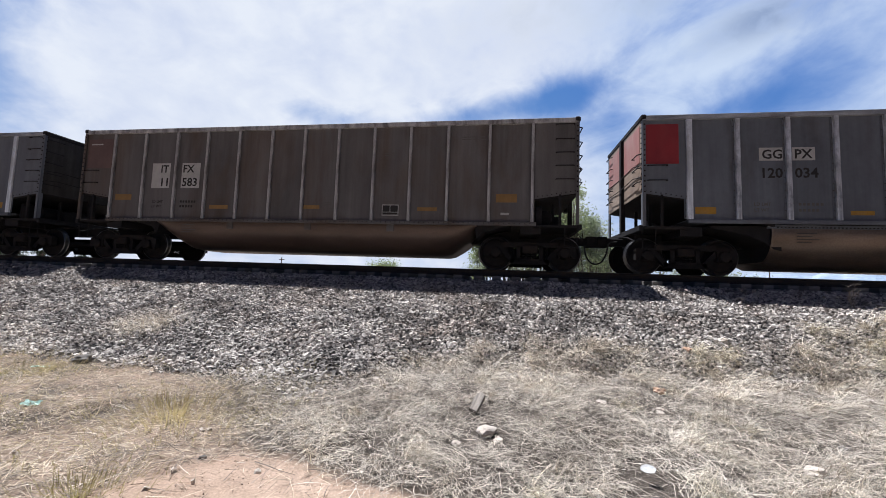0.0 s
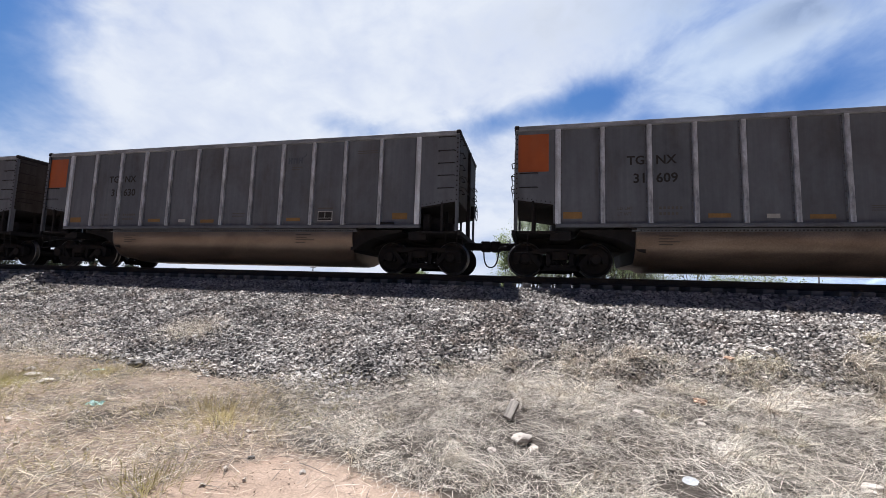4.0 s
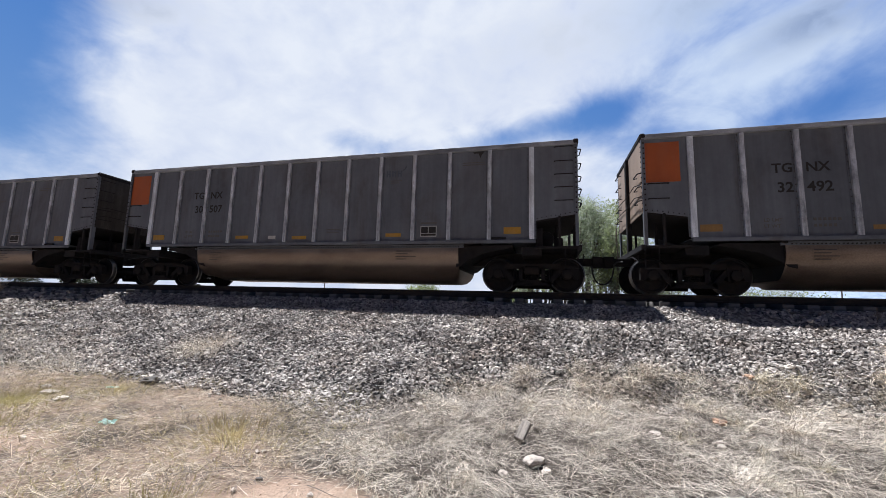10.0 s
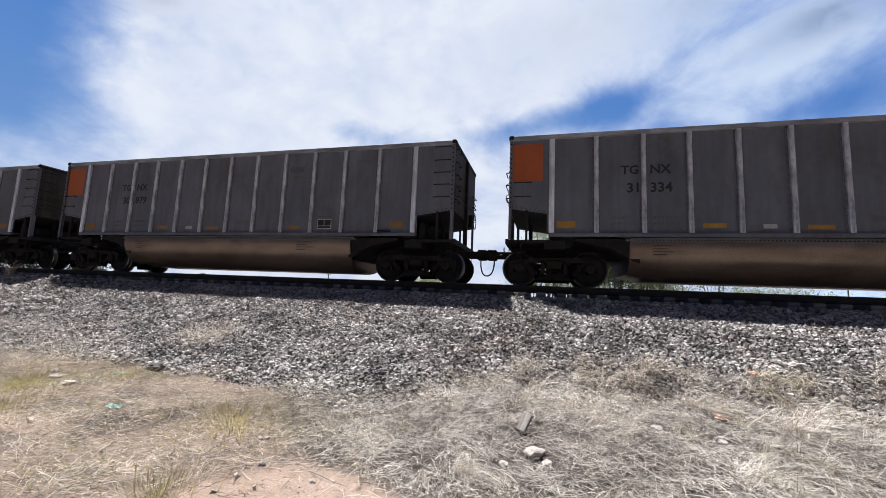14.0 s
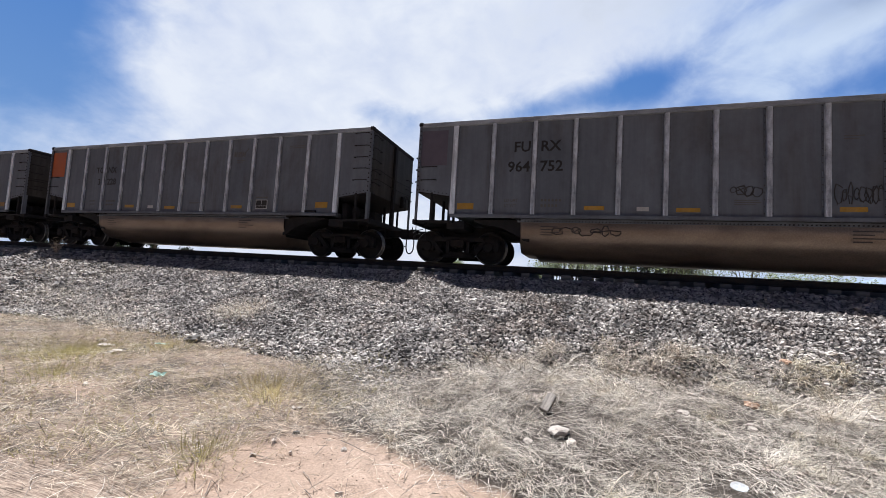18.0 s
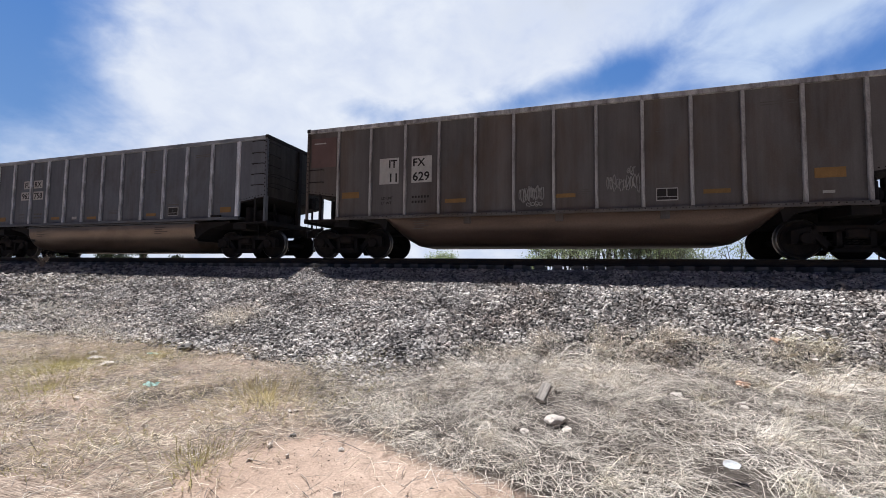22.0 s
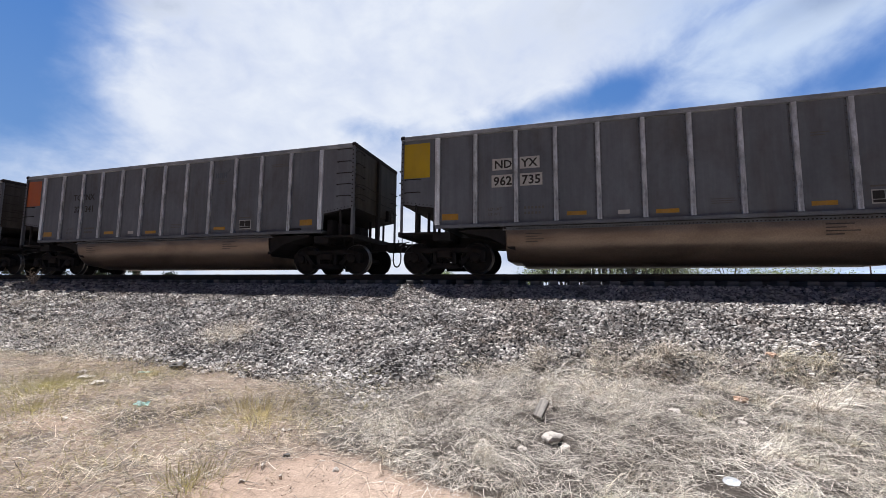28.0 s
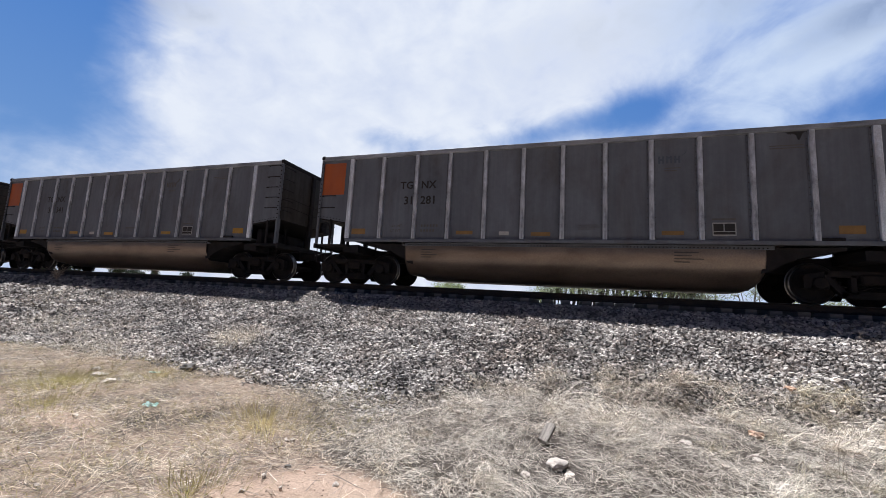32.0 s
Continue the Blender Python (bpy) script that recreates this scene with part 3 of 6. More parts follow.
def matting(x, y):
    """Where dead grass mats the ground, 0 to 1: thick towards positive x, thin over the trodden sand."""
    d = (x + 1.9 + 0.55 * ripple(x, y, 1.6, 12)) / 1.2 + (y - 3.3) / 1.1
    tufty = (0.36 + 0.5 * ripple(x, y, 1.7, 17)) * np.clip(np.maximum(-3.0 - x, (y - 3.2) * 2), 0, 1)
    return np.maximum(np.clip(0.5 + d, 0, 1), tufty) * np.clip((y - 0.6) / 1.2, 0, 1) * np.clip((14 - np.abs(x)) / 3, 0, 1) * (1 - bare(x, y))


def bare(x, y):
    """How bare the soil is, 0 to 1: the trodden sandy patch."""
    top = np.interp(x, (-2.75, -2.35, -2.1, -1.3, -0.56, 0.1, 0.5), (1.9, 2.80, 3.20, 3.08, 2.86, 2.6, 1.9)) + 0.10 * ripple(x, y, 3.1, 41)
    worn = 0.55 * np.exp(-(((x + 5.3) / 1.1) ** 2 + ((y - 3.05) / 0.28) ** 2))
    return np.maximum(np.clip(0.5 + (top - y) / 0.26, 0, 1) * np.clip((x + 2.75) / 0.4, 0, 1) * np.clip((0.5 - x) / 0.4, 0, 1), worn)


def make_ground():
    xs = np.concatenate([[-4000, -1500, -600, -250, -120, -70, -45, -32], np.arange(-25, 16.01, 0.1), [20, 28, 45, 70, 120, 250, 600, 1500, 4000]])
    ys = np.concatenate([[-3000, -800, -250, -80, -30, -10, -3], np.arange(-1, 10.6, 0.125), [10.8, 11.5, 12.5, 13.3, 14, 15, 16, 17, 18, 22, 30, 50, 100, 250, 800, 2500, 4500]])
    gx, gy = np.meshgrid(xs, ys, indexing="ij")
    verts = np.stack([gx, gy, height(gx, gy)], -1).reshape(-1, 3)
    i, j = np.meshgrid(np.arange(len(xs) - 1), np.arange(len(ys) - 1), indexing="ij")
    a = (i * len(ys) + j).ravel()
    faces = np.stack([a, a + len(ys), a + len(ys) + 1, a + 1], -1)
    data = raw_mesh("ground", verts, faces, M["ground"])
    x, y = verts[:, 0], verts[:, 1]
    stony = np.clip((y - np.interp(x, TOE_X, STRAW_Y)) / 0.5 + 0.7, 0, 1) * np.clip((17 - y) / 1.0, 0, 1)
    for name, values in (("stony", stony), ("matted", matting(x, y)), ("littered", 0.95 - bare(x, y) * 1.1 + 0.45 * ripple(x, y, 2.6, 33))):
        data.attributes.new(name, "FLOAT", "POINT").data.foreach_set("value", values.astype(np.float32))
    data.polygons.foreach_set("use_smooth", np.ones(len(faces), bool))
    tagged(new("ground", data), "dry sandy verge rising to a stony railway bank", "ground", kind="structure")


def scatter_stones(name, label, count, x0, x1, y0, y1, r0, r1, seed, sink=0.25, keep=None, material="ballast"):
    """Crushed stones, each an angular lump, joined into one mesh."""
    rng = np.random.default_rng(seed)
    bv = np.array([(a, b, c) for a in (-1, 1) for b in (-1, 1) for c in (-1, 1)], float)
    bf = np.array([(0, 1, 3, 2), (4, 6, 7, 5), (0, 4, 5, 1), (2, 3, 7, 6), (1, 5, 7, 3)])        # open below, where it is bedded
    x, y = rng.uniform(x0, x1, count), rng.uniform(y0, y1, count)
    if keep is not None:
        m = keep(x, y, rng)
        x, y = x[m], y[m]
    n = len(x)
    r = r0 + (r1 - r0) * rng.random(n) ** 2.2
    shape = (bv[None] * rng.uniform(0.62, 1.08, (n, len(bv), 1)) + rng.uniform(-0.26, 0.26, (n, len(bv), 3))) * np.array([1.10, 0.98, 0.90]) * rng.uniform(0.75, 1.25, (n, 1, 3))
    # each stone turned about the upright, then tipped about a level axis
    yaw, way, tip = rng.uniform(0, 2 * np.pi, n), rng.uniform(0, 2 * np.pi, n), rng.normal(0, 0.55, n)
    one, nil = np.ones(n), np.zeros(n)
    spin = np.stack([np.stack([np.cos(yaw), -np.sin(yaw), nil], -1), np.stack([np.sin(yaw), np.cos(yaw), nil], -1), np.stack([nil, nil, one], -1)], 1)
    a, b, c, d = np.cos(way), np.sin(way), np.cos(tip), np.sin(tip)
    lean = np.stack([np.stack([c + a * a * (1 - c), a * b * (1 - c), b * d], -1), np.stack([a * b * (1 - c), c + b * b * (1 - c), -a * d], -1), np.stack([-b * d, a * d, c], -1)], 1)
    rot = lean @ spin
    verts = np.einsum("nij,nkj->nki", rot, shape) * r[:, None, None]
    verts += np.stack([x, y, height(x, y) + r * (1 - 2 * sink) * rng.uniform(-0.4, 1.9, n)], -1)[:, None]
    faces = bf[None] + (np.arange(n) * len(bv))[:, None, None]
    return thing(name, label, "gravel", kind="stuff", data=raw_mesh(name, verts.reshape(-1, 3), faces.reshape(-1, 4), M[material], True))


def blades(name, label, x, y, length, width, lift, material, seed, bend=0.6, category="grass", heading=None, base=0.0):
    """Thin bent stalks in three joints, lying or standing by their lift."""
    rng = np.random.default_rng(seed)
    n = len(x)
    turn = rng.uniform(0, 2 * np.pi, n) if heading is None else heading
    z = height(x, y) + base
    step = length / 3
    pts = [np.stack([x, y, z], -1)]
    tilt = lift.copy()
    for i in range(3):
        p = pts[-1] + np.stack([np.cos(turn) * np.cos(tilt), np.sin(turn) * np.cos(tilt), np.sin(tilt)], -1) * step[:, None]
        p[:, 2] = np.maximum(p[:, 2], height(p[:, 0], p[:, 1]) + 0.004)
        pts.append(p)
        tilt = tilt - bend * rng.uniform(0.2, 1.3, n)
        turn = turn + rng.uniform(-0.32, 0.32, n)
    side = np.stack([-np.sin(turn), np.cos(turn), rng.uniform(-0.7, 0.7, n)], -1)
    verts = np.empty((n, 8, 3))
    for i, p in enumerate(pts):
        w = (width * (1.0, 0.9, 0.65, 0.2)[i] / 2)[:, None] * side
        verts[:, 2 * i], verts[:, 2 * i + 1] = p - w, p + w
    quad = np.array([[0, 1, 3, 2], [2, 3, 5, 4], [4, 5, 7, 6]])
    faces = quad[None] + (np.arange(n) * 8)[:, None, None]
    return thing(name, label, category, kind="stuff", data=raw_mesh(name, verts.reshape(-1, 3), faces.reshape(-1, 4), M[material]))


def litter(name, label, x, y, length, width, lift, high, material, seed):
    """Short broken bits of straw, each one flat sliver, lying over one another."""
    rng = np.random.default_rng(seed)
    n = len(x)
    turn, tilt, roll = rng.uniform(0, np.pi, n), rng.normal(0, lift, n), rng.uniform(-0.9, 0.9, n)
    half = np.stack([np.cos(turn) * np.cos(tilt), np.sin(turn) * np.cos(tilt), np.sin(tilt)], -1) * (length / 2)[:, None]
    side = np.stack([-np.sin(turn) * np.cos(roll), np.cos(turn) * np.cos(roll), np.sin(roll)], -1) * (width / 2)[:, None]
    mid = np.stack([x, y, height(x, y) + 0.004 + np.abs(half[:, 2]) * 0.8 + high * rng.random(n)], -1)
    verts = np.stack([mid - half - side, mid - half + side, mid + half + side * 0.6, mid + half - side * 0.6], 1)
    return thing(name, label, "dry grass", kind="stuff", data=raw_mesh(name, verts.reshape(-1, 3), np.arange(n * 4).reshape(-1, 4), M[material]))


make_ground()


# ---- railway track ----
def make_track():
    profile = [(-0.07, -0.18), (0.07, -0.18), (0.07, -0.165), (0.012, -0.14), (0.01, -0.05), (0.035, -0.035), (0.036, -0.006), (0.028, 0.0),
               (-0.028, 0.0), (-0.036, -0.006), (-0.035, -0.035), (-0.01, -0.05), (-0.012, -0.14), (-0.07, -0.165)]
    track = thing("railway_track", "straight railway track on grey wooden sleepers in ballast", "railway track", kind="structure", at=pose(0, TRACK_Y, RAIL_Z))
    bm = bmesh.new()
    a = [bm.verts.new((-600, y, z)) for y, z in profile]
    b = [bm.verts.new((600, y, z)) for y, z in profile]
    bm.faces.new(a), bm.faces.new(b[::-1])
    for i in range(len(a)):
        j = (i + 1) % len(a)
        bm.faces.new((a[i], b[i], b[j], a[j])).material_index = 1 if 6 <= i <= 8 else 0
    rail = mesh_of(bm, "rail", M["rail"], M["steel"])
    for y in (-0.7535, 0.7535):
        put("rail", rail, track, pose(0, y, 0), "rusty steel rail with a polished top")
    sleeper = mesh_of(box(bmesh.new(), -0.115, 0.115, -1.30, 1.30, -0.36, -0.184, 0.012), "sleeper", M["tie"])
    bm = box(bmesh.new(), -0.09, 0.09, -0.17, 0.17, -0.1845, -0.172, 0.003)
    for sx in (-1, 1):
        for sy in (-1, 1):
            box(bm, sx * 0.05 - 0.012, sx * 0.05 + 0.012, sy * 0.105 - 0.012, sy * 0.105 + 0.012, -0.174, -0.14)
    plate = mesh_of(bm, "tie_plate", M["rail"])
    rng = random.Random(4)
    x = -29.95
    while x < 17:
        s = put("sleeper", sleeper, track, pose(x, rng.uniform(-0.05, 0.05), rng.uniform(-0.006, 0.0), 0, 0, rng.uniform(-1.2, 1.2)))
        for y in (-0.7535, 0.7535):
            put("tie_plate", plate, s, pose(0, y, 0))
        x += 0.489
    bm = bmesh.new()
    for i in range(-220, 220):
        x = i * 0.489 + (-29.95 % 0.489)
        if not -30.2 < x < 17.2:
            box(bm, x - 0.115, x + 0.115, -1.3, 1.3, -0.36, -0.184)
    ob = part("sleeper", bm, M["tie"], track)
    tagged(ob, kind="stuff")


make_track()

# ---- coal cars: built round the middle of the car, z from the top of rail, near side at negative y ----
RIBS = (-6.27, -5.2, -4.12, -3.12, -2.1, -1.08, -0.08, 0.93, 1.96, 2.98, 4.0, 5.1, 6.2)
HALF_L, TOP, SILL = 7.34, 3.895, 1.25
SHEET = 1.505                            # outer face of the side sheets
TRUCK_X, WHEEL_R, AXLE = 6.19, 0.457, 0.89


def rib_mesh(name, material, skin, dark, w, flange, low, rivets=16):
    bm = box(bmesh.new(), -w / 2, w / 2, -HALF_W, -SHEET - 0.002, low + 0.06, TOP - 0.115, 0.008)
    if flange:
        for s in (-1, 1):
            box(bm, s * (w / 2 + 0.001), s * (w / 2 + 0.046), -SHEET - 0.012, -SHEET - 0.002, low + 0.08, TOP - 0.12, 0, 1)
    for s in (-1, 1):
        for i in range(rivets):
            z, x = low + 0.14 + i * 0.157, s * (w / 2 + 0.024)
            box(bm, x - 0.010, x + 0.010, -SHEET - 0.022, -SHEET - 0.004, z - 0.010, z + 0.010, 0, 2)
    return mesh_of(bm, name, material, skin, dark)


def wheel_mesh():
    tread, plate = 1, 0
    return mesh_of(lathe(bmesh.new(), [(0.10, -0.085), (0.13, -0.085), (0.15, -0.05), (0.36, -0.045), (0.39, -0.07), (0.435, -0.07), (0.457, -0.055), (0.46, 0.04),
                                      (0.484, 0.05), (0.484, 0.068), (0.39, 0.07), (0.36, 0.03), (0.15, 0.02), (0.13, 0.06), (0.10, 0.06)], 28,
                         (plate, plate, plate, plate, plate, tread, tread, tread, plate, plate, plate, plate, plate, plate)), "wheel", M["cast"], M["steel"])


def side_frame_mesh():
    """The cast frame that holds two axle boxes: arches, struts and windows."""
    bm = bmesh.new()
    d = 0.13
    bar(bm, (-0.78, 0.665), (0.78, 0.665), 0.13, d, 0)
    bar(bm, (-1.14, 0.56), (-0.72, 0.665), 0.15, d, 0)
    bar(bm, (1.14, 0.56), (0.72, 0.665), 0.15, d, 0)
    bar(bm, (-0.50, 0.215), (0.50, 0.215), 0.13, d, 0)
    bar(bm, (-0.76, 0.60), (-0.42, 0.20), 0.12, d, 0)
    bar(bm, (0.76, 0.60), (0.42, 0.20), 0.12, d, 0)
    bar(bm, (-0.29, 0.24), (-0.29, 0.64), 0.10, d, 0)
    bar(bm, (0.29, 0.24), (0.29, 0.64), 0.10, d, 0)
    for s in (-1, 1):
        prism(bm, [(s * 1.17, 0.34), (s * 1.17, 0.60), (s * 1.02, 0.64), (s * 0.99, 0.50), (s * 1.06, 0.34)], -d / 2 - 0.02, d / 2 + 0.02)
        prism(bm, [(s * 0.72, 0.34), (s * 0.70, 0.66), (s * 0.80, 0.64), (s * 0.79, 0.50), (s * 0.77, 0.34)], -d / 2 - 0.02, d / 2 + 0.02)
    box(bm, -0.24, 0.24, -0.10, 0.05, 0.25, 0.30)
    return mesh_of(bm, "side_frame", M["cast"])


def coil_mesh():
    bm = bmesh.new()
    tube(bm, [(0.052 * math.cos(a * 1.1), 0.052 * math.sin(a * 1.1), 0.30 + 0.0098 * a) for a in range(26)], 0.018, 4)
    return mesh_of(bm, "spring", M["cast"])


SHARED = {
    "wheel": wheel_mesh(), "side_frame": side_frame_mesh(), "spring": coil_mesh(),
    "axle": mesh_of(lathe(bmesh.new(), [(0.075, -1.0), (0.085, -0.8), (0.085, 0.8), (0.075, 1.0)], 14), "wheelset", M["cast"]),
    "bearing": mesh_of(lathe(bmesh.new(), [(0.05, -0.13), (0.12, -0.12), (0.135, -0.10), (0.135, 0.10), (0.10, 0.12)], 18), "bearing", M["cast"]),
    "rung": mesh_of(tube(bmesh.new(), [(-0.22, 0, 0), (-0.22, -0.075, -0.012), (-0.20, -0.085, -0.012), (0.20, -0.085, -0.012), (0.22, -0.075, -0.012), (0.22, 0, 0)], 0.014, 6), "ladder_rung", M["black"]),
}


def add_trucks(car):
    bolster = mesh_of(box(box(bmesh.new(), -0.2, 0.2, -1.15, 1.15, 0.44, 0.66, 0.03), -0.28, 0.28, -0.3, 0.3, 0.6, 0.76), "truck_bolster", M["cast"])
    beam = mesh_of(bar(box(bmesh.new(), -0.04, 0.04, -0.8, 0.8, 0.36, 0.44), (-0.02, 0.40), (0.28, 0.44), 0.06, 0.08, 0), "brake_beam", M["cast"])
    shoe = mesh_of(prism(bmesh.new(), [(-0.03, 0.28), (0.03, 0.25), (0.05, 0.40), (0.03, 0.55), (-0.03, 0.52), (-0.01, 0.40)], -0.06, 0.06), "brake_shoe", M["cast"])
    wheels = []
    for s in (-1, 1):
        t = put("truck_bolster", bolster, car, pose(s * TRUCK_X, 0, 0), "dusty cast-steel truck bolster")
        for y in (-1.0, 1.0):
            put("side_frame", SHARED["side_frame"], t, pose(0, y, 0))
            for x in (-0.13, 0, 0.13):
                put("spring", SHARED["spring"], t, pose(x, y * 0.99, 0))
        for e in (-1, 1):
            put("brake_beam", beam, t, pose(e * 0.36, 0, 0, 0, 0, 0 if e < 0 else 180))
            for y in (-0.75, 0.75):
                put("brake_shoe", shoe, t, pose(e * 0.40, y, 0, 0, 0, 0 if e > 0 else 180))
            w = put("wheelset", SHARED["axle"], car, pose(s * TRUCK_X + e * AXLE, 0, WHEEL_R), "steel axle with two plain wheels")
            for y in (-1, 1):
                put("wheel", SHARED["wheel"], w, pose(0, y * 0.755, 0, 0, 0, 0 if y < 0 else 180))
                put("bearing", SHARED["bearing"], w, pose(0, y * 1.03, 0, 0, 0, 0 if y < 0 else 180))
            wheels.append(w)
    return wheels


def add_ends(car, body_mat, end_mat, dark):
    """Both ends: end wall, slope sheet, posts, platform, coupler, hose, rails."""
    for s in (-1, 1):
        bm = bmesh.new()
        box(bm, s * (HALF_L - 0.02), s * (HALF_L + 0.01), -SHEET, SHEET, 1.95, TOP - 0.1)
        # the +x end, away from the sun, gets the stained and shade-darkened plate
        part("end_wall", bm, end_mat if s < 0 else M["soot_and_shade"], car, "dusty flat end wall" if s < 0 else "coal-stained flat end wall with shade in its colour")
        for y, w in ((0.0, 0.16),):
            part("end_post", box(bmesh.new(), s * (HALF_L - 0.02), s * (HALF_L + 0.09), y - w / 2, y + w / 2, 1.12, TOP - 0.1, 0.01), dark, car, "dark upright post on the end wall")
        part("end_chord", box(bmesh.new(), s * (HALF_L - 0.09), s * (HALF_L + 0.03), -HALF_W + 0.0, HALF_W - 0.0, TOP - 0.12, TOP + 0.03, 0.03), dark, car, "worn top edge of the end wall")
        bm = prism(bmesh.new(), [(s * 7.33, 1.97), (s * 7.33, 1.93), (s * 6.25, 1.76), (s * 4.42, 1.17), (s * 4.42, 1.22), (s * 6.25, 1.81)], -SHEET + 0.01, SHEET - 0.01)
        part("slope_sheet", bm, dark, car, "sloping floor sheet over the truck")
        for y in (-1, 1):
            part("end_side_panel", prism(bmesh.new(), [(s * 6.26, 1.80), (s * 6.26, TOP - 0.1), (s * HALF_L, TOP - 0.1), (s * HALF_L, 1.96)], y * (SHEET + 0.012) - 0.012, y * (SHEET + 0.012) + 0.012), body_mat, car)
            bm = box(bmesh.new(), s * (HALF_L - 0.07), s * (HALF_L + 0.005), y * (HALF_W - 0.005) - 0.012, y * (HALF_W - 0.005) + 0.012, 1.14, TOP - 0.11)
            box(bm, s * (HALF_L - 0.012), s * (HALF_L + 0.005), y * (HALF_W - 0.065) - 0.055, y * (HALF_W - 0.065) + 0.055, 1.14, TOP - 0.11)
            for i in range(14):
                z = 1.98 + i * 0.13
                box(bm, s * (HALF_L - 0.04) - 0.016, s * (HALF_L - 0.04) + 0.016, y * (HALF_W + 0.012) - 0.010, y * (HALF_W + 0.012) + 0.010, z - 0.016, z + 0.016, 0, 1)
                box(bm, s * (HALF_L + 0.010) - 0.010, s * (HALF_L + 0.010) + 0.010, y * (HALF_W - 0.075) - 0.016, y * (HALF_W - 0.075) + 0.016, z + 0.05, z + 0.08, 0, 1)
            put("corner_post", mesh_of(bm, "corner_post", body_mat, dark), car)
            part("corner_cap", box(bmesh.new(), s * (HALF_L - 0.10), s * (HALF_L + 0.035), y * 1.50 - 0.10, y * 1.50 + 0.10, TOP - 0.10, TOP + 0.03, 0.03), dark, car, "black rounded cap on the top corner")
            bm = bmesh.new()
            for i in range(9):
                x, z = 6.34 + i * 0.115, 1.86 + i * 0.0185
                box(bm, s * x - 0.012, s * x + 0.012, y * (SHEET + 0.028) - 0.006, y * (SHEET + 0.028) + 0.006, z - 0.012, z + 0.012)
            tagged(part("riveted_panel_seam", bm, dark, car), kind="stuff")
            part("side_stake", box(bmesh.new(), s * 6.86, s * 6.92, y * 1.50 - 0.03, y * 1.50 + 0.03, 1.14, 1.92), dark, car)
            tall = (3.73, 3.35, 3.0, 2.66, 2.31)
            for z in (tall if s * y < 0 else (2.64, 2.27)):
                put("ladder_rung", SHARED["rung"], car, pose(s * 7.0, y * (SHEET + 0.025), z, 0, 0, 0 if y < 0 else 180))
            for z in (tall if s * y < 0 else tall[2:]):
                put("ladder_rung", SHARED["rung"], car, pose(s * (HALF_L + 0.01), y * 1.26, z - 0.06, 0, 0, 90 * s))
            part("inner_stake", box(bmesh.new(), s * 6.80, s * 6.87, y * 0.55 - 0.035, y * 0.55 + 0.035, 1.14, 1.88), dark, car)
            part("end_step", box(bmesh.new(), s * 7.0, s * 7.34, y * 1.47 - 0.03, y * 1.47 + 0.03, 0.58, 0.60), dark, car)
            for hx in (7.02, 7.32):
                part("step_hanger", tube(bmesh.new(), [(s * hx, y * 1.47, 0.59), (s * hx, y * 1.47, 1.14)], 0.012, 5), dark, car)
        bm = box(bmesh.new(), s * 6.26, s * 7.40, -1.50, 1.50, 1.08, 1.145, 0.01)
        box(bm, s * 7.32, s * 7.42, -1.55, 1.55, 1.02, 1.16, 0.01)
        part("end_platform", bm, dark, car, "black end platform beam")
        for z, r in ((2.36, 0.011), (2.66, 0.011)):
            part("end_handrail", tube(bmesh.new(), [(s * (HALF_L + 0.02), -1.45, z), (s * (HALF_L + 0.12), -1.2, z + 0.02), (s * (HALF_L + 0.12), -0.2, z - 0.02), (s * (HALF_L + 0.13), 0.2, z - 0.02),
                                                (s * (HALF_L + 0.12), 1.2, z + 0.02), (s * (HALF_L + 0.02), 1.45, z)], r, 5), dark, car)
        bm = box(bmesh.new(), s * 7.2, s * 7.86, -0.11, 0.11, 0.77, 0.98, 0.02)
        box(bm, s * 7.80, s * 8.085, -0.16, 0.13, 0.72, 1.03, 0.03)
        box(bm, s * 7.98, s * 8.16, s * 0.02 - 0.06, s * 0.02 + 0.06, 0.75, 1.0, 0.02)
        part("coupler", bm, M["cast"], car, "rusty cast knuckle coupler")
        part("uncoupling_lever", tube(bmesh.new(), [(s * 7.46, -1.40, 0.95), (s * 7.46, -1.35, 0.78), (s * 7.5, -0.9, 0.92), (s * 7.6, -0.2, 1.03)], 0.014, 5), dark, car)
        y = 0.34 * s
        hose = [(s * 7.62, y, 0.86), (s * 7.78, y, 0.85)] + [(s * (7.84 + 0.25 * t ** 2.2), y * (1 - t), 0.83 - 0.57 * math.sin(t * math.pi / 2)) for t in (0.05, 0.15, 0.3, 0.45, 0.6, 0.75, 0.9, 1.0)]
        part("air_hose", tube(bmesh.new(), hose, 0.022, 6), M["hose"], car, "black rubber brake hose")
    bm = tube(bmesh.new(), [(HALF_L + 0.17, 0.80 + 0.24 * math.cos(a * math.pi / 10), 2.05 + 0.24 * math.sin(a * math.pi / 10)) for a in range(21)], 0.014, 5)
    for a in range(0, 20, 5):
        tube(bm, [(HALF_L + 0.13, 0.80, 2.05), (HALF_L + 0.17, 0.80 + 0.23 * math.cos(a * math.pi / 10), 2.05 + 0.23 * math.sin(a * math.pi / 10))], 0.01, 4)
    part("brake_wheel", bm, dark, car, "black hand brake wheel")
    bm = lathe(bmesh.new(), [(0.05, -1.02), (0.20, -0.96), (0.215, -0.9), (0.215, 0.5), (0.20, 0.56), (0.05, 0.62)], 16)
    part("air_reservoir", bm, dark, car, "black brake air reservoir under the slope sheet", pose(6.56, 0, 1.40))
    part("brake_valve", box(bmesh.new(), 6.80, 7.02, -0.50, -0.10, 1.15, 1.52, 0.03), dark, car)
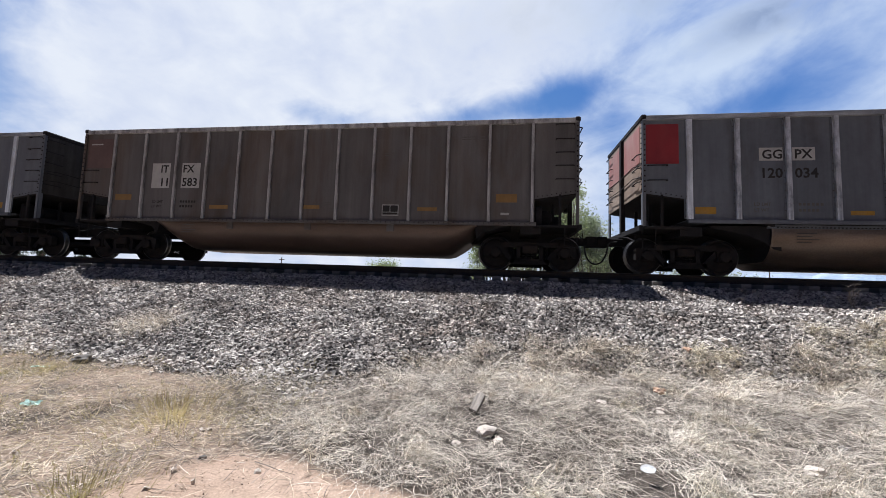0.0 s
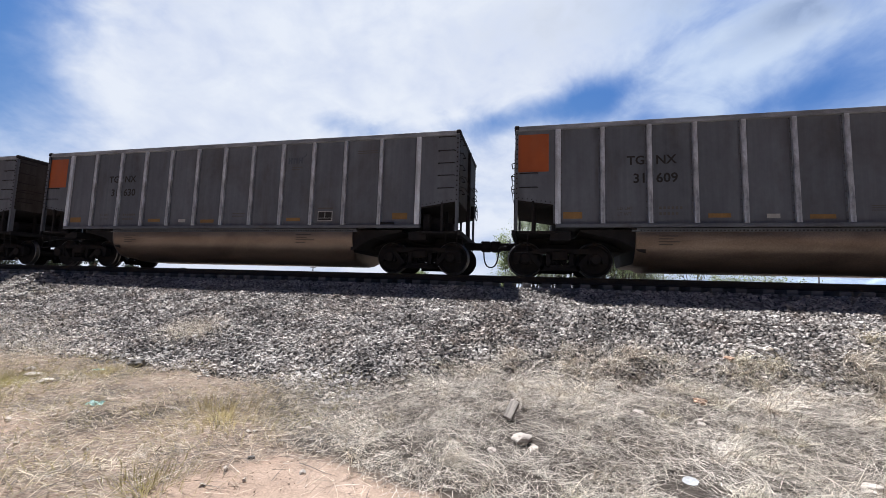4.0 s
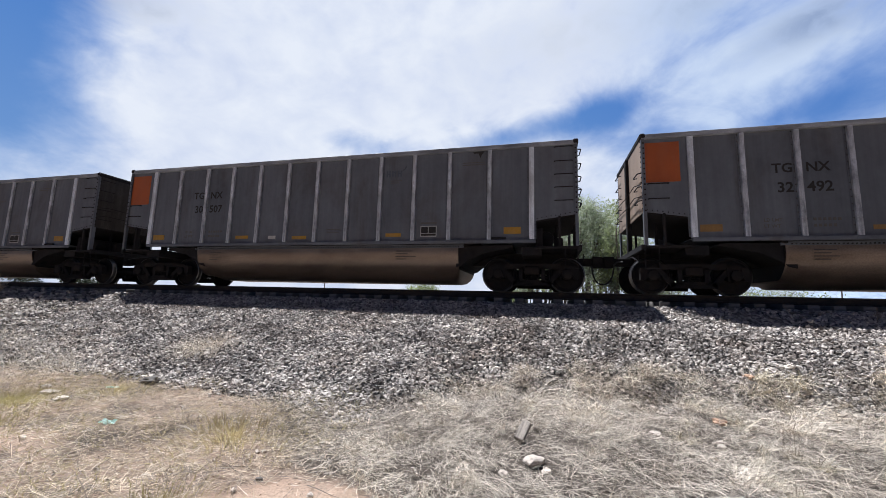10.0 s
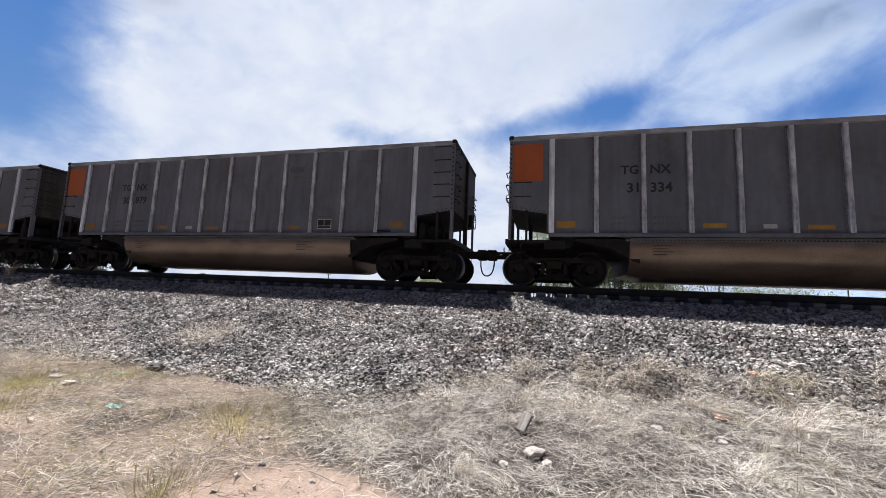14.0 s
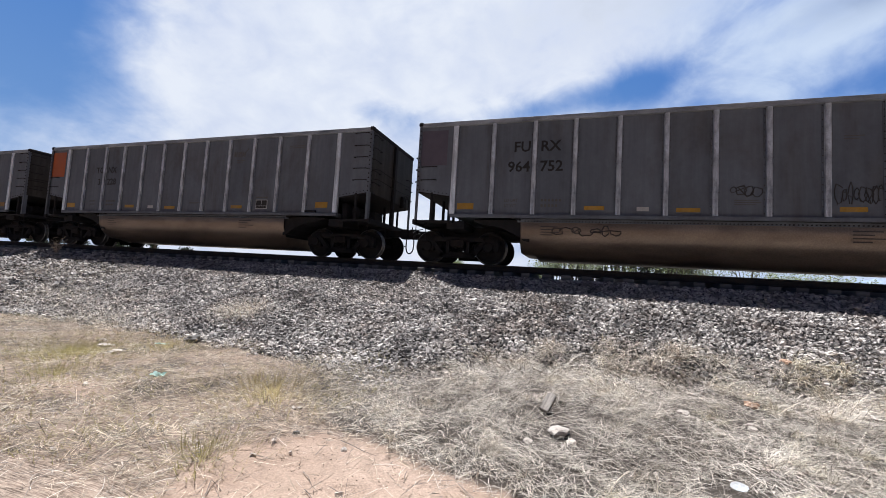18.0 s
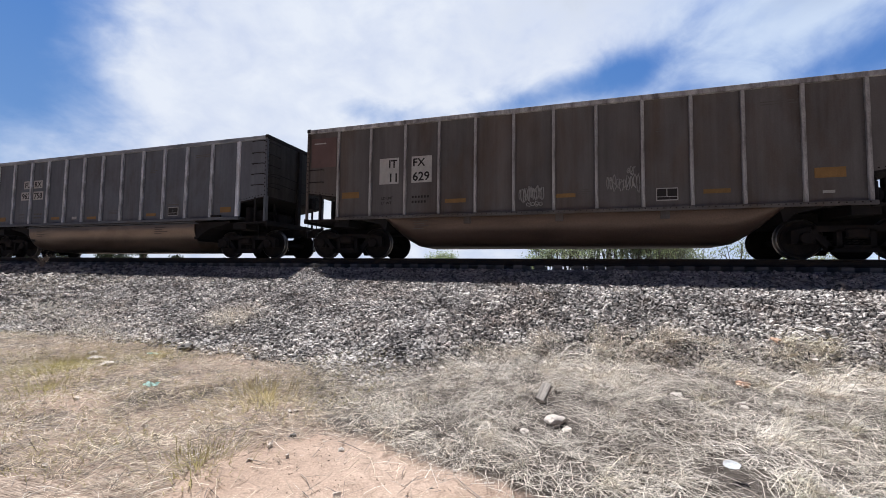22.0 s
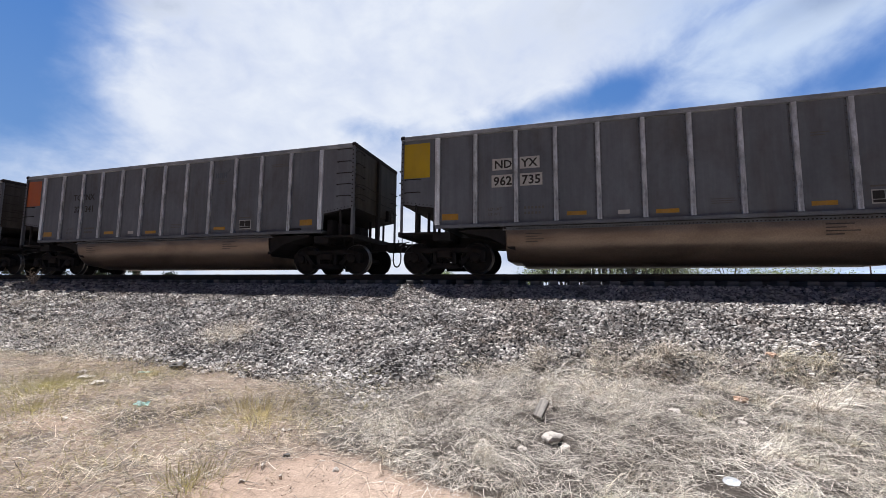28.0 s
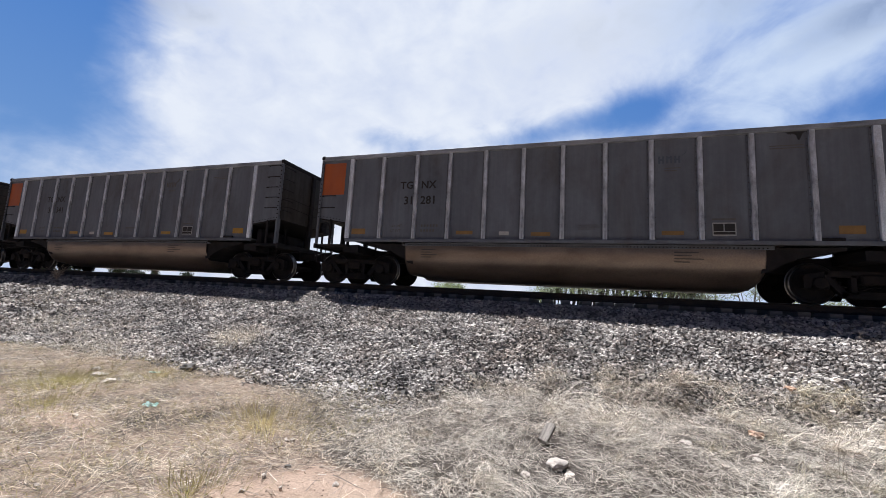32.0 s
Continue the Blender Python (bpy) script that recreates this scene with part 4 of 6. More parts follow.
    part("pipe_bracket", box(bmesh.new(), 6.30, 6.48, -1.30, -0.95, 1.15, 1.66, 0.03), dark, car)
    part("brake_box", box(bmesh.new(), HALF_L - 0.02, HALF_L + 0.11, 0.66, 0.94, 1.86, 2.26, 0.02), dark, car)


def tub_mesh(sloped, material):
    """The sunken belly: flat sides, round bottom corners; sloped or upright ends."""
    bm = bmesh.new()
    prof = [(-1.36, 1.20), (-1.372, 1.09)] + [(-0.45 - 0.92 * math.cos(a), 1.03 - 0.83 * math.sin(a)) for a in np.linspace(0.06, math.pi / 2, 14)]
    prof = prof + [(-y, z) for y, z in reversed(prof)]
    if sloped:
        stations = [(-4.78, 0.80), (-4.60, 0.58), (-4.32, 0.34), (-4.02, 0.17), (-3.82, 0.13), (-1.7, 0.13), (0, 0.13), (1.7, 0.13), (3.88, 0.13), (4.06, 0.17), (4.34, 0.34), (4.62, 0.58), (4.80, 0.80)]
    else:
        stations = [(-4.42, 0.16), (-4.36, 0.12), (-4.05, 0.10), (-3.98, 0.0), (-1.9, 0.0), (0, 0.0), (1.9, 0.0), (4.0, 0.0), (4.10, 0.05), (4.17, 0.13), (4.22, 0.24), (4.25, 0.36)]
    rings = []
    for x, lift in stations:
        rings.append([bm.verts.new((x, y, 1.20 + (z - 1.20) * (1 - lift / 1.0) if sloped else max(z, 0.20 + lift) if z < 1.1 else z)) for y, z in prof])
    for a, b in zip(rings, rings[1:]):
        for i in range(len(prof) - 1):
            bm.faces.new((a[i], a[i + 1], b[i + 1], b[i])).smooth = True
    bm.faces.new(rings[0]), bm.faces.new(rings[-1][::-1])
    for f in bm.faces:
        if len(f.verts) > 4:
            f.material_index = 1
    return mesh_of(bm, "belly_tub", material, M["black"])


def base_car(name, brown):
    """The empty body with trucks, without colours and lettering."""
    car = new(name)
    skin, rib, dark = (M["rust"], M["rust_rib"], M["black"]) if brown else (M["alu"], M["alu_rib"], M["black"])
    end = M["rust"] if brown else M["alu_end"]
    low = 1.13 if brown else SILL
    ribm = rib_mesh("side_rib", rib, skin, skin if brown else M["soot_and_shade"], 0.075 if brown else 0.105, not brown, low)
    wide = ribm if brown else rib_mesh("side_rib", M["alu_bright"], skin, M["soot_and_shade"], 0.135, True, low)
    plain = rib_mesh("side_rib", rib, skin, dark, 0.105, False, low, 0)
    for y in (-1, 1):
        bm = box(bmesh.new(), -6.26, 6.26, y * (SHEET - 0.006) - 0.006, y * (SHEET - 0.006) + 0.006, low + 0.04, TOP - 0.1)
        part("side_sheet", bm, skin, car)
        bm = box(bmesh.new(), -HALF_L, HALF_L, y * 1.53 - 0.05, y * 1.53 + 0.05, TOP - 0.115, TOP, 0.003)
        part("top_chord", bm, M["chord"] if not brown else rib, car, "worn top rail of the side")
        bm = box(bmesh.new(), -6.32, 6.30, y * 1.55 - 0.04, y * 1.55 + 0.04, low - 0.03, low + 0.065, 0.01)
        part("side_sill", bm, skin, car)
        if brown and y < 0:
            bm = bmesh.new()
            for i in range(96):
                x = -6.2 + i * 0.13
                box(bm, x - 0.011, x + 0.011, -1.600, -1.584, low + 0.015, low + 0.037)
            tagged(part("riveted_sill_seam", bm, dark, car), kind="stuff")
        if y < 0:
            bm = bmesh.new()
            for i in range(110):
                x = -4.3 + i * 0.0786
                box(bm, x - 0.012, x + 0.012, -1.412, -1.388, 1.155, 1.18)
            tagged(part("riveted_seam", bm, dark, car), kind="stuff")
        part("tub_flange", box(bmesh.new(), -4.5, 4.4, y * 1.36 - 0.03, y * 1.36 + 0.03, 1.14, 1.222), skin if not brown else dark, car)
        for x in RIBS:
            put("side_rib", plain if y > 0 else wide if x in (RIBS[0], RIBS[-1]) else ribm, car, pose(x, 0, 0, 0, 0, 0 if y < 0 else 180))
    part("floor_sheet", box(bmesh.new(), -6.3, 6.3, -1.49, 1.49, low + 0.045, low + 0.06), skin, car, "floor sheet inside the open car")
    put("belly_tub", tub_mesh(brown, M["tub_brown"] if brown else M["tub"]), car, None, "rounded belly tub hanging between the trucks")
    if brown:
        for x in (-2.35, 0.05, 2.45):
            bm = box(bmesh.new(), x - 0.10, x + 0.10, -1.392, -1.34, 0.93, 1.17, 0.008)
            for k in range(3):
                box(bm, x - 0.085, x + 0.085, -1.400, -1.385, 0.965 + k * 0.07, 0.985 + k * 0.07)
            part("tub_bracket", bm, skin, car)
    bm = box(bmesh.new(), -7.3, 7.3, -0.27, 0.27, 0.74, 1.10)
    for x in (-TRUCK_X, TRUCK_X):
        box(bm, x - 0.25, x + 0.25, -1.40, 1.40, 0.92, 1.14)
    part("centre_sill", bm, dark, car, "black centre sill with bolsters")
    for s in (-1, 1):
        edge = [(4.72, 1.2), (4.80, 0.78), (5.0, 0.98), (5.7, 1.15), (5.7, 1.2)] if brown else [(4.18, 1.2), (4.18, 0.62), (4.34, 0.66), (4.52, 0.80), (4.9, 0.98), (5.7, 1.15), (5.7, 1.2)]
        part("hopper_slope", prism(bmesh.new(), [(s * x, z) for x, z in edge], -1.30, 1.30), dark, car, "black sloping hopper end behind the truck")
    add_ends(car, skin, end, dark)
    return car, add_trucks(car)


# ---- colours and lettering ----
LETTERS = {}


def lettering(word, high):
    """Flat letters, upright, their lower left corner at the origin, facing negative y."""
    if (word, high) not in LETTERS:
        c = bpy.data.curves.new("lettering", "FONT")
        c.body, c.size, c.resolution_u, c.offset, c.extrude = word, high / 0.70, 2, 0.006 * high / 0.2, 0.001
        ob = bpy.data.objects.new("lettering", c)
        scene.collection.objects.link(ob)
        bpy.context.view_layer.update()
        data = bpy.data.meshes.new_from_object(ob.evaluated_get(bpy.context.evaluated_depsgraph_get()))
        data.transform(Matrix.Rotation(math.pi / 2, 4, "X"))
        data.materials.clear()
        bpy.data.objects.remove(ob)
        wide = max(v.co.x for v in data.vertices)
        LETTERS[(word, high)] = (data, wide, {})
    return LETTERS[(word, high)]


def write(car, word, x, z, high, ink, y, right=False, name="lettering", squeeze=1.0):
    data, wide, by_ink = lettering(word, high)
    if ink not in by_ink:
        by_ink[ink] = data.copy()
        by_ink[ink].materials.append(M[ink])
    ob = put(name, by_ink[ink], car, pose(x - (wide * squeeze if right else 0), y, z))
    ob.scale.x = squeeze
    return ob


PLATES = {}


def plate(car, name, x0, x1, z0, z1, ink, y, label="", thick=0.003):
    """A thin painted or stuck-on rectangle."""
    key = (round(x1 - x0, 3), round(z1 - z0, 3), ink, thick)
    if key not in PLATES:
        PLATES[key] = mesh_of(box(bmesh.new(), 0, x1 - x0, -thick, thick, 0, z1 - z0), name, M[ink])
    return put(name, PLATES[key], car, pose(x0, y, z0), label)


Y1 = -SHEET - 0.004                       # just proud of the sheets
Y2 = -SHEET - 0.009
YE = -SHEET - 0.028                       # just proud of the end panels


def bars(car, x, z, widths, high, gap, ink, y=None, name="stencil_line"):
    """Lines of small writing that cannot be read."""
    for i, w in enumerate(widths):
        plate(car, name, x, x + w, z - i * gap, z - i * gap + high, ink, Y1 if y is None else y)


def squiggle(car, pts, r, ink, y, label, name="graffiti"):
    part(name, tube(bmesh.new(), [(x, y - 0.004, z) for x, z in pts], r, 4), M[ink], car, label)


def dress(car, marks, patch, boxed, stickers, logo, end, seed):
    """Corner colour, reporting marks, data panels and reflectors of one car."""
    rnd = random.Random(seed)
    (a, b), (c, d) = marks
    brown = patch == "pink"
    ink = "ink_faded" if seed in (101, 118) else "ink"
    xr = -4.12
    if brown:
        plate(car, "corner_sign", -7.22, -6.36, 2.72, 3.62, "pink", YE, "faded maroon corner panel")
        plate(car, "corner_line", -7.12, -6.72, 3.44, 3.475, "white", YE - 0.005)
        plate(car, "stencil_panel", -4.93, -4.33, 2.10, 2.85, "white", Y1, "white number panel")
        plate(car, "stencil_panel", -3.94, -3.34, 2.10, 2.85, "white", Y1, "white number panel")
        write(car, a, -4.38, 2.57, 0.22, ink, Y2, True), write(car, b, -3.91, 2.57, 0.22, ink, Y2)
        write(car, c, -4.38, 2.16, 0.24, ink, Y2, True), write(car, d, -3.91, 2.16, 0.24, ink, Y2)
    else:
        plate(car, "corner_panel", -7.27, -6.50, 2.68, 3.68, patch, YE, {"orange": "orange painted corner panel", "yellow": "yellow painted corner panel", "red": "dark red painted corner panel", "mauve": "faded violet corner panel"}[patch])
        h, hn = (0.27, 0.27) if patch == "mauve" else (0.215, 0.23)
        z1, z2 = (2.99, 2.46) if patch == "mauve" else (2.79, 2.33)
        for word, hh, z, lead in ((a, h, z1, True), (b, h, z1, False), (c, hn, z2, True), (d, hn, z2, False)):
            _, wide, _ = lettering(word, hh)
            x = -4.23 - wide if lead else -3.98
            if boxed == "all" or (boxed == "top" and z > 2.6):
                plate(car, "stencil_panel", x - 0.05, x + wide + 0.05, z - 0.05, z + hh + 0.05, "white", Y1, "white number panel")
            elif boxed == "dull":
                plate(car, "stencil_panel", x - 0.08, x + wide + 0.08, z - 0.09, z + hh + 0.09, "alu_clean", Y1, "paler cleaned panel behind the number")
            write(car, word, x, z, hh, ink, Y2)
    if end:
        x = -HALF_L - 0.016
        for y0 in (-1.40, 0.12):
            ob = put("end_panel", mesh_of(box(bmesh.new(), -0.003, 0.003, 0, 1.28, 0, 0.95), "end_panel", M[patch + "_faded"]), car, pose(x, y0, 2.74), "sun-bleached coloured panel on the end wall")
    small = "ink_worn" if not brown else "ink"
    write(car, "LD LMT", -4.86, 1.66, 0.075, small, Y1), write(car, "LT WT", -4.86, 1.52, 0.075, small, Y1)
    for i in range(6):
        bars(car, -3.92 + i * 0.09, 1.665, (0.055, 0.055) if i < 5 else (0.055,), 0.065, 0.14, small)
    # repair record panel: black field in a white border, split in two
    px, pz = (2.24, 1.34) if brown else (3.20, 1.43)
    plate(car, "record_panel", px, px + 0.46, pz, pz + 0.30, "white", Y1, "white-framed black record panel")
    plate(car, "record_field", px + 0.02, px + 0.215, pz + 0.10, pz + 0.275, "ink", Y2)
    plate(car, "record_field", px + 0.235, px + 0.44, pz + 0.10, pz + 0.275, "ink", Y2)
    plate(car, "record_field", px + 0.02, px + 0.44, pz + 0.025, pz + 0.085, "ink", Y2)
    bars(car, px + 0.0, pz + 0.36, (0.46,), 0.04, 0.1, "ink_worn")
    bars(car, 2.25, 3.05, (0.34, 0.26), 0.02, 0.06, "ink_worn")
    bars(car, 4.35, 3.45, (0.62, 0.70), 0.022, 0.06, "ink_worn")
    bars(car, 0.30, 1.68, (0.46, 0.5, 0.4), 0.018, 0.05, "ink_worn")
    bars(car, -3.9, 1.02, (0.42, 0.32, 0.46, 0.3), 0.022, 0.07, "ink_worn" if brown else "spray_dark", -1.385, "tub_stencil_line")
    if not brown:
        bars(car, 2.45, 1.04, (0.50, 0.36, 0.60, 0.32), 0.024, 0.075, "spray_dark", -1.385, "tub_stencil_line")
    if brown:
        plate(car, "white_tag", 5.41, 5.62, 1.38, 1.44, "white", Y1)
    else:
        plate(car, "white_tag", -1.68, -1.42, 1.43, 1.53, "white", Y1)
    sticker = stickers
    spots = ((-6.14, -5.68, 1.45, 1.62), (-2.87, -2.40, 1.45, 1.55), (-0.85, -0.36, 1.41, 1.51), (2.17, 2.63, 1.44, 1.54), (5.48, 5.92, 1.47, 1.65))
    if brown:
        spots = ((-6.14, -5.58, 1.74, 1.92), (-2.95, -2.36, 1.49, 1.60), (-0.03, 0.44, 1.51, 1.61), (3.21, 3.74, 1.47, 1.57), (5.28, 5.82, 1.71, 1.93))
    for i, (x0, x1, z0, z1) in enumerate(spots):
        plate(car, "reflector", x0, x1, z0, z1, sticker if rnd.random() < 0.75 or stickers == "sticker" else "sticker_dull", Y1, "amber reflective strip")
    if not brown:
        part("jacking_pad", box(bmesh.new(), 5.15, 5.55, -HALF_W - 0.005, -SHEET - 0.01, SILL + 0.07, SILL + 0.13, 0.01), M["black"], car)
    if seed % 100 in (7, 17, 21, 22):
        # coal dust spilled over the top rail: ragged runs of unlike length
        x, z, w = rnd.uniform(4.66, 4.72), TOP - 0.13, rnd.uniform(0.20, 0.30)
        ring = [(x + w * i / 14, z - 0.03 - 0.16 * math.exp(-((i - 10.5) / 2.4) ** 2) * rnd.uniform(0.7, 1.1) - rnd.uniform(0, 0.035)) for i in range(15)]
        part("coal_smear", prism(bmesh.new(), [(x - 0.05, z)] + ring + [(x + w + 0.06, z)], Y1 - 0.002, Y1 + 0.002), M["ink"], car, "black coal smear below the top rail")
    if logo:
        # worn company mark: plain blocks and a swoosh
        for i in range(3):
            x = 2.12 + i * 0.17
            plate(car, "company_mark", x, x + 0.045, 3.18, 3.36, logo, Y1), plate(car, "company_mark", x + 0.085, x + 0.125, 3.18, 3.36, logo, Y1)
            plate(car, "company_mark", x + 0.045, x + 0.085, 3.25 + 0.05 * (i == 1), 3.29 + 0.05 * (i == 1), logo, Y1)
        squiggle(car, [(2.62, 3.36), (2.68, 3.40), (2.72, 3.47)], 0.012, logo, -SHEET, "", "company_mark")


# index behind the first whole car: marks, corner colour, boxed, reflectors, worn mark
TRAIN = [
    (-1, (("GG", "PX"), ("120", "034")), "red", "top", "sticker", ""),
    (0, (("IT", "FX"), ("11", "583")), "pink", "all", "sticker_dull", ""),
    (1, (("TG", "NX"), ("30", "134")), "orange", "", "sticker", "ink_worn"),
    (2, (("TG", "NX"), ("31", "609")), "orange", "", "sticker_dull", "blue_ink"),
    (3, (("TG", "NX"), ("31", "630")), "orange", "", "sticker_dull", "blue_ink"),
    (4, (("TG", "NX"), ("32", "053")), "orange", "", "sticker_dull", "blue_ink"),
    (5, (("FU", "RX"), ("962", "652")), "yellow", "all", "sticker", ""),
    (6, (("TG", "NX"), ("32", "492")), "orange", "", "sticker_dull", "blue_ink"),
    (7, (("TG", "NX"), ("30", "507")), "orange", "", "sticker", "blue_ink"),
    (8, (("GG", "PX"), ("25", "14")), "yellow", "all", "sticker", ""),
    (9, (("TG", "NX"), ("31", "334")), "orange", "", "sticker", "ink_worn"),
    (10, (("TG", "NX"), ("30", "879")), "orange", "", "sticker_dull", "blue_ink"),
    (11, (("TG", "NX"), ("32", "668")), "orange", "", "sticker_dull", "blue_ink"),
    (12, (("FU", "RX"), ("964", "752")), "mauve", "", "sticker", ""),
    (13, (("TG", "NX"), ("31", "228")), "orange", "", "sticker", "ink_worn"),
    (14, (("TG", "NX"), ("31", "498")), "orange", "", "sticker_dull", "blue_ink"),
    (15, (("IT", "FX"), ("11", "629")), "pink", "all", "sticker_dull", ""),
    (16, (("FU", "RX"), ("962", "758")), "yellow", "all", "sticker_dull", ""),
    (17, (("TG", "NX"), ("30", "805")), "orange", "", "sticker_dull", "blue_ink"),
    (18, (("TG", "NX"), ("31", "740")), "orange", "", "sticker_dull", "ink_worn"),
    (19, (("ND", "YX"), ("962", "735")), "yellow", "all", "sticker", ""),
    (20, (("TG", "NX"), ("32", "341")), "orange", "", "sticker", "blue_ink"),
    (21, (("FU", "RX"), ("964", "883")), "mauve", "dull", "sticker", ""),
    (22, (("TG", "NX"), ("31", "281")), "orange", "", "sticker_dull", "blue_ink"),
    (23, (("TG", "NX"), ("31", "341")), "orange", "", "sticker", "ink_worn"),
    (24, (("TG", "NX"), ("30", "870")), "orange", "", "sticker_dull", "ink_worn"),
]
COLOUR_WORDS = {"orange": "an orange", "yellow": "a yellow", "red": "a dark red", "mauve": "a faded violet"}


def along(t):
    """Where the middle of car 0 is at t seconds."""
    return -5.4586 + t * (11.14278 + t * (0.01083487 + t * (-0.000278273 + t * 2.59563e-06)))


CARS = []


def make_train():
    grey, grey_wheels = base_car("coal_car", False)
    brown, brown_wheels = base_car("coal_car", True)
    # the bare bodies are copied for every car but the first of each kind, before any lettering goes on
    plan = []
    used = {False: False, True: False}
    for spec in TRAIN:
        is_brown = spec[2] == "pink"
        base = brown if is_brown else grey
        if used[is_brown]:
            car = copy_thing(base, pose(0, 0, 0))
        else:
            car, used[is_brown] = base, True
        plan.append((car, spec))
    for car, (n, marks, patch, boxed, stickers, logo) in plan:
        if patch == "pink":
            label = "brown steel coal gondola with white number panels, rolling past"
        else:
            label = "dirty grey aluminium coal gondola with %s corner panel" % COLOUR_WORDS[patch]
        tagged(car, label, "railway wagon", "coal cars of the train")
        dress(car, marks, patch, boxed, stickers, logo, n in (-1, 1, 3, 4, 5, 8, 9, 18, 19), 100 + n)
        car.matrix_basis = pose(along(0) - PITCH * n, TRACK_Y, RAIL_Z)
        CARS.append((n, car, [o for o in car.children if o.name.startswith("wheelset")]))


make_train()


# ---- graffiti on some cars ----
def fat_letter(car, strokes, ink, label, r=0.07):
    bm = bmesh.new()
    for i, (p, q) in enumerate(strokes):
        bar(bm, p, q, 2 * r, 0.004, -SHEET - 0.007 - 0.003 * i)
    part("graffiti", bm, M[ink], car, label)


def scrawl(car, x, z, w, h, ink, seed, y, n=16, r=0.011, label="thin spray-paint scrawl"):
    rnd = random.Random(seed)
    # looping strokes, one loop or hook after another
    pts, bm = [], bmesh.new()
    loops = max(3, n // 3)
    for i in range(loops):
        cx, cz = x + w * (i + 0.5) / loops, z + h * rnd.uniform(0.42, 0.58)
        rx, rz = w / loops * rnd.uniform(0.35, 0.75), h * rnd.uniform(0.25, 0.5)
        start, turns = rnd.uniform(0, 6.28), rnd.choice((-1, 1)) * rnd.uniform(0.6, 1.3)
        for k in range(8):
            a = start + turns * 2 * math.pi * k / 7
            pts.append((cx + rx * math.cos(a), y, cz + rz * math.sin(a) * (0.7 if k % 3 == 1 else 1.0)))
    tube(bm, pts, r, 4)
    part("graffiti", bm, M[ink], car, label)


def make_graffiti():
    by = {n: car for n, car, _ in CARS}
    # large white letters low on one car
    c = by[1]
    fat_letter(c, [((-1.80, 1.36), (-1.76, 1.98)), ((-1.44, 1.36), (-1.48, 1.98)), ((-1.82, 1.96), (-1.42, 1.96)), ((-1.88, 1.37), (-1.36, 1.37))], "spray_white", "large white spray-painted letter", 0.085)
    fat_letter(c, [((-0.82, 2.07), (-0.58, 1.66)), ((-0.34, 2.07), (-0.58, 1.66)), ((-0.58, 1.70), (-0.58, 1.36))], "spray_white", "large white spray-painted letter", 0.075)
    fat_letter(c, [((0.06, 1.33), (0.20, 2.05)), ((0.20, 2.05), (0.40, 1.52)), ((0.40, 1.52), (0.56, 2.05)), ((0.56, 2.05), (0.78, 1.33))], "spray_white", "large white spray-painted letter", 0.075)
    scrawl(c, -3.0, 1.80, 0.75, 0.32, "spray_white", 3, -SHEET - 0.008, 22)
    scrawl(c, 1.05, 1.42, 0.6, 0.5, "spray_dark", 5, -SHEET - 0.008, 20)
    scrawl(c, 4.2, 1.35, 0.8, 0.35, "spray_dark", 6, -SHEET - 0.008, 18)
    scrawl(c, 3.55, 0.80, 0.55, 0.28, "spray_dark", 7, -1.39, 14)
    c = by[4]
    scrawl(c, -7.2, 2.95, 0.62, 0.5, "orange_faded", 11, YE - 0.006, 18, 0.014)
    scrawl(c, -1.9, 1.50, 0.62, 0.35, "spray_blue", 12, -SHEET - 0.008, 16, 0.018)
    scrawl(c, 1.2, 0.85, 2.3, 0.24, "spray_blue", 13, -1.39, 26, 0.02, "pale blue spray-paint tag")
    c = by[12]
    scrawl(c, -3.6, 0.78, 1.6, 0.3, "spray_dark", 21, -1.39, 22, 0.014, "dark spray-paint tag")
    scrawl(c, 0.2, 1.75, 0.6, 0.3, "spray_dark", 22, -SHEET - 0.008, 12)
    scrawl(c, 2.1, 1.55, 0.8, 0.5, "spray_dark", 23, -SHEET - 0.008, 24)
    c = by[14]
    for i, x in enumerate((-2.75, -1.85, -0.75, 0.2)):
        scrawl(c, x, 1.45, 0.6, 0.5, "spray_dark", 30 + i, -SHEET - 0.008, 10, 0.013)
    scrawl(c, -2.2, 0.85, 2.9, 0.22, "spray_dark", 37, -1.39, 30, 0.013, "dark spray-paint tag")
    c = by[15]
    scrawl(c, -0.95, 1.38, 0.62, 0.5, "spray_white", 41, -SHEET - 0.008, 34)
    scrawl(c, -0.75, 1.30, 0.40, 0.16, "spray_white", 44, -SHEET - 0.008, 12)
    scrawl(c, 1.15, 1.55, 0.75, 0.5, "spray_white", 42, -SHEET - 0.008, 32)
    scrawl(c, 1.62, 1.98, 0.20, 0.26, "spray_white", 45, -SHEET - 0.008, 8)
    c = by[18]
    for i, x in enumerate((0.30, 1.35, 2.45)):
        ring = [(x + 0.33 * math.cos(a * 0.5 + 1), -SHEET - 0.008, 1.74 + 0.34 * math.sin(a * 0.5 + 1)) for a in range(12)]
        part("graffiti", tube(bmesh.new(), ring, 0.032, 4), M["spray_white"], c, "pale spray-painted round letter")
        part("graffiti", tube(bmesh.new(), [(x - 0.1, -SHEET - 0.008, 1.58), (x + 0.05, -SHEET - 0.008, 1.76), (x + 0.16, -SHEET - 0.008, 1.60)], 0.018, 4), M["spray_white"], c)


make_graffiti()


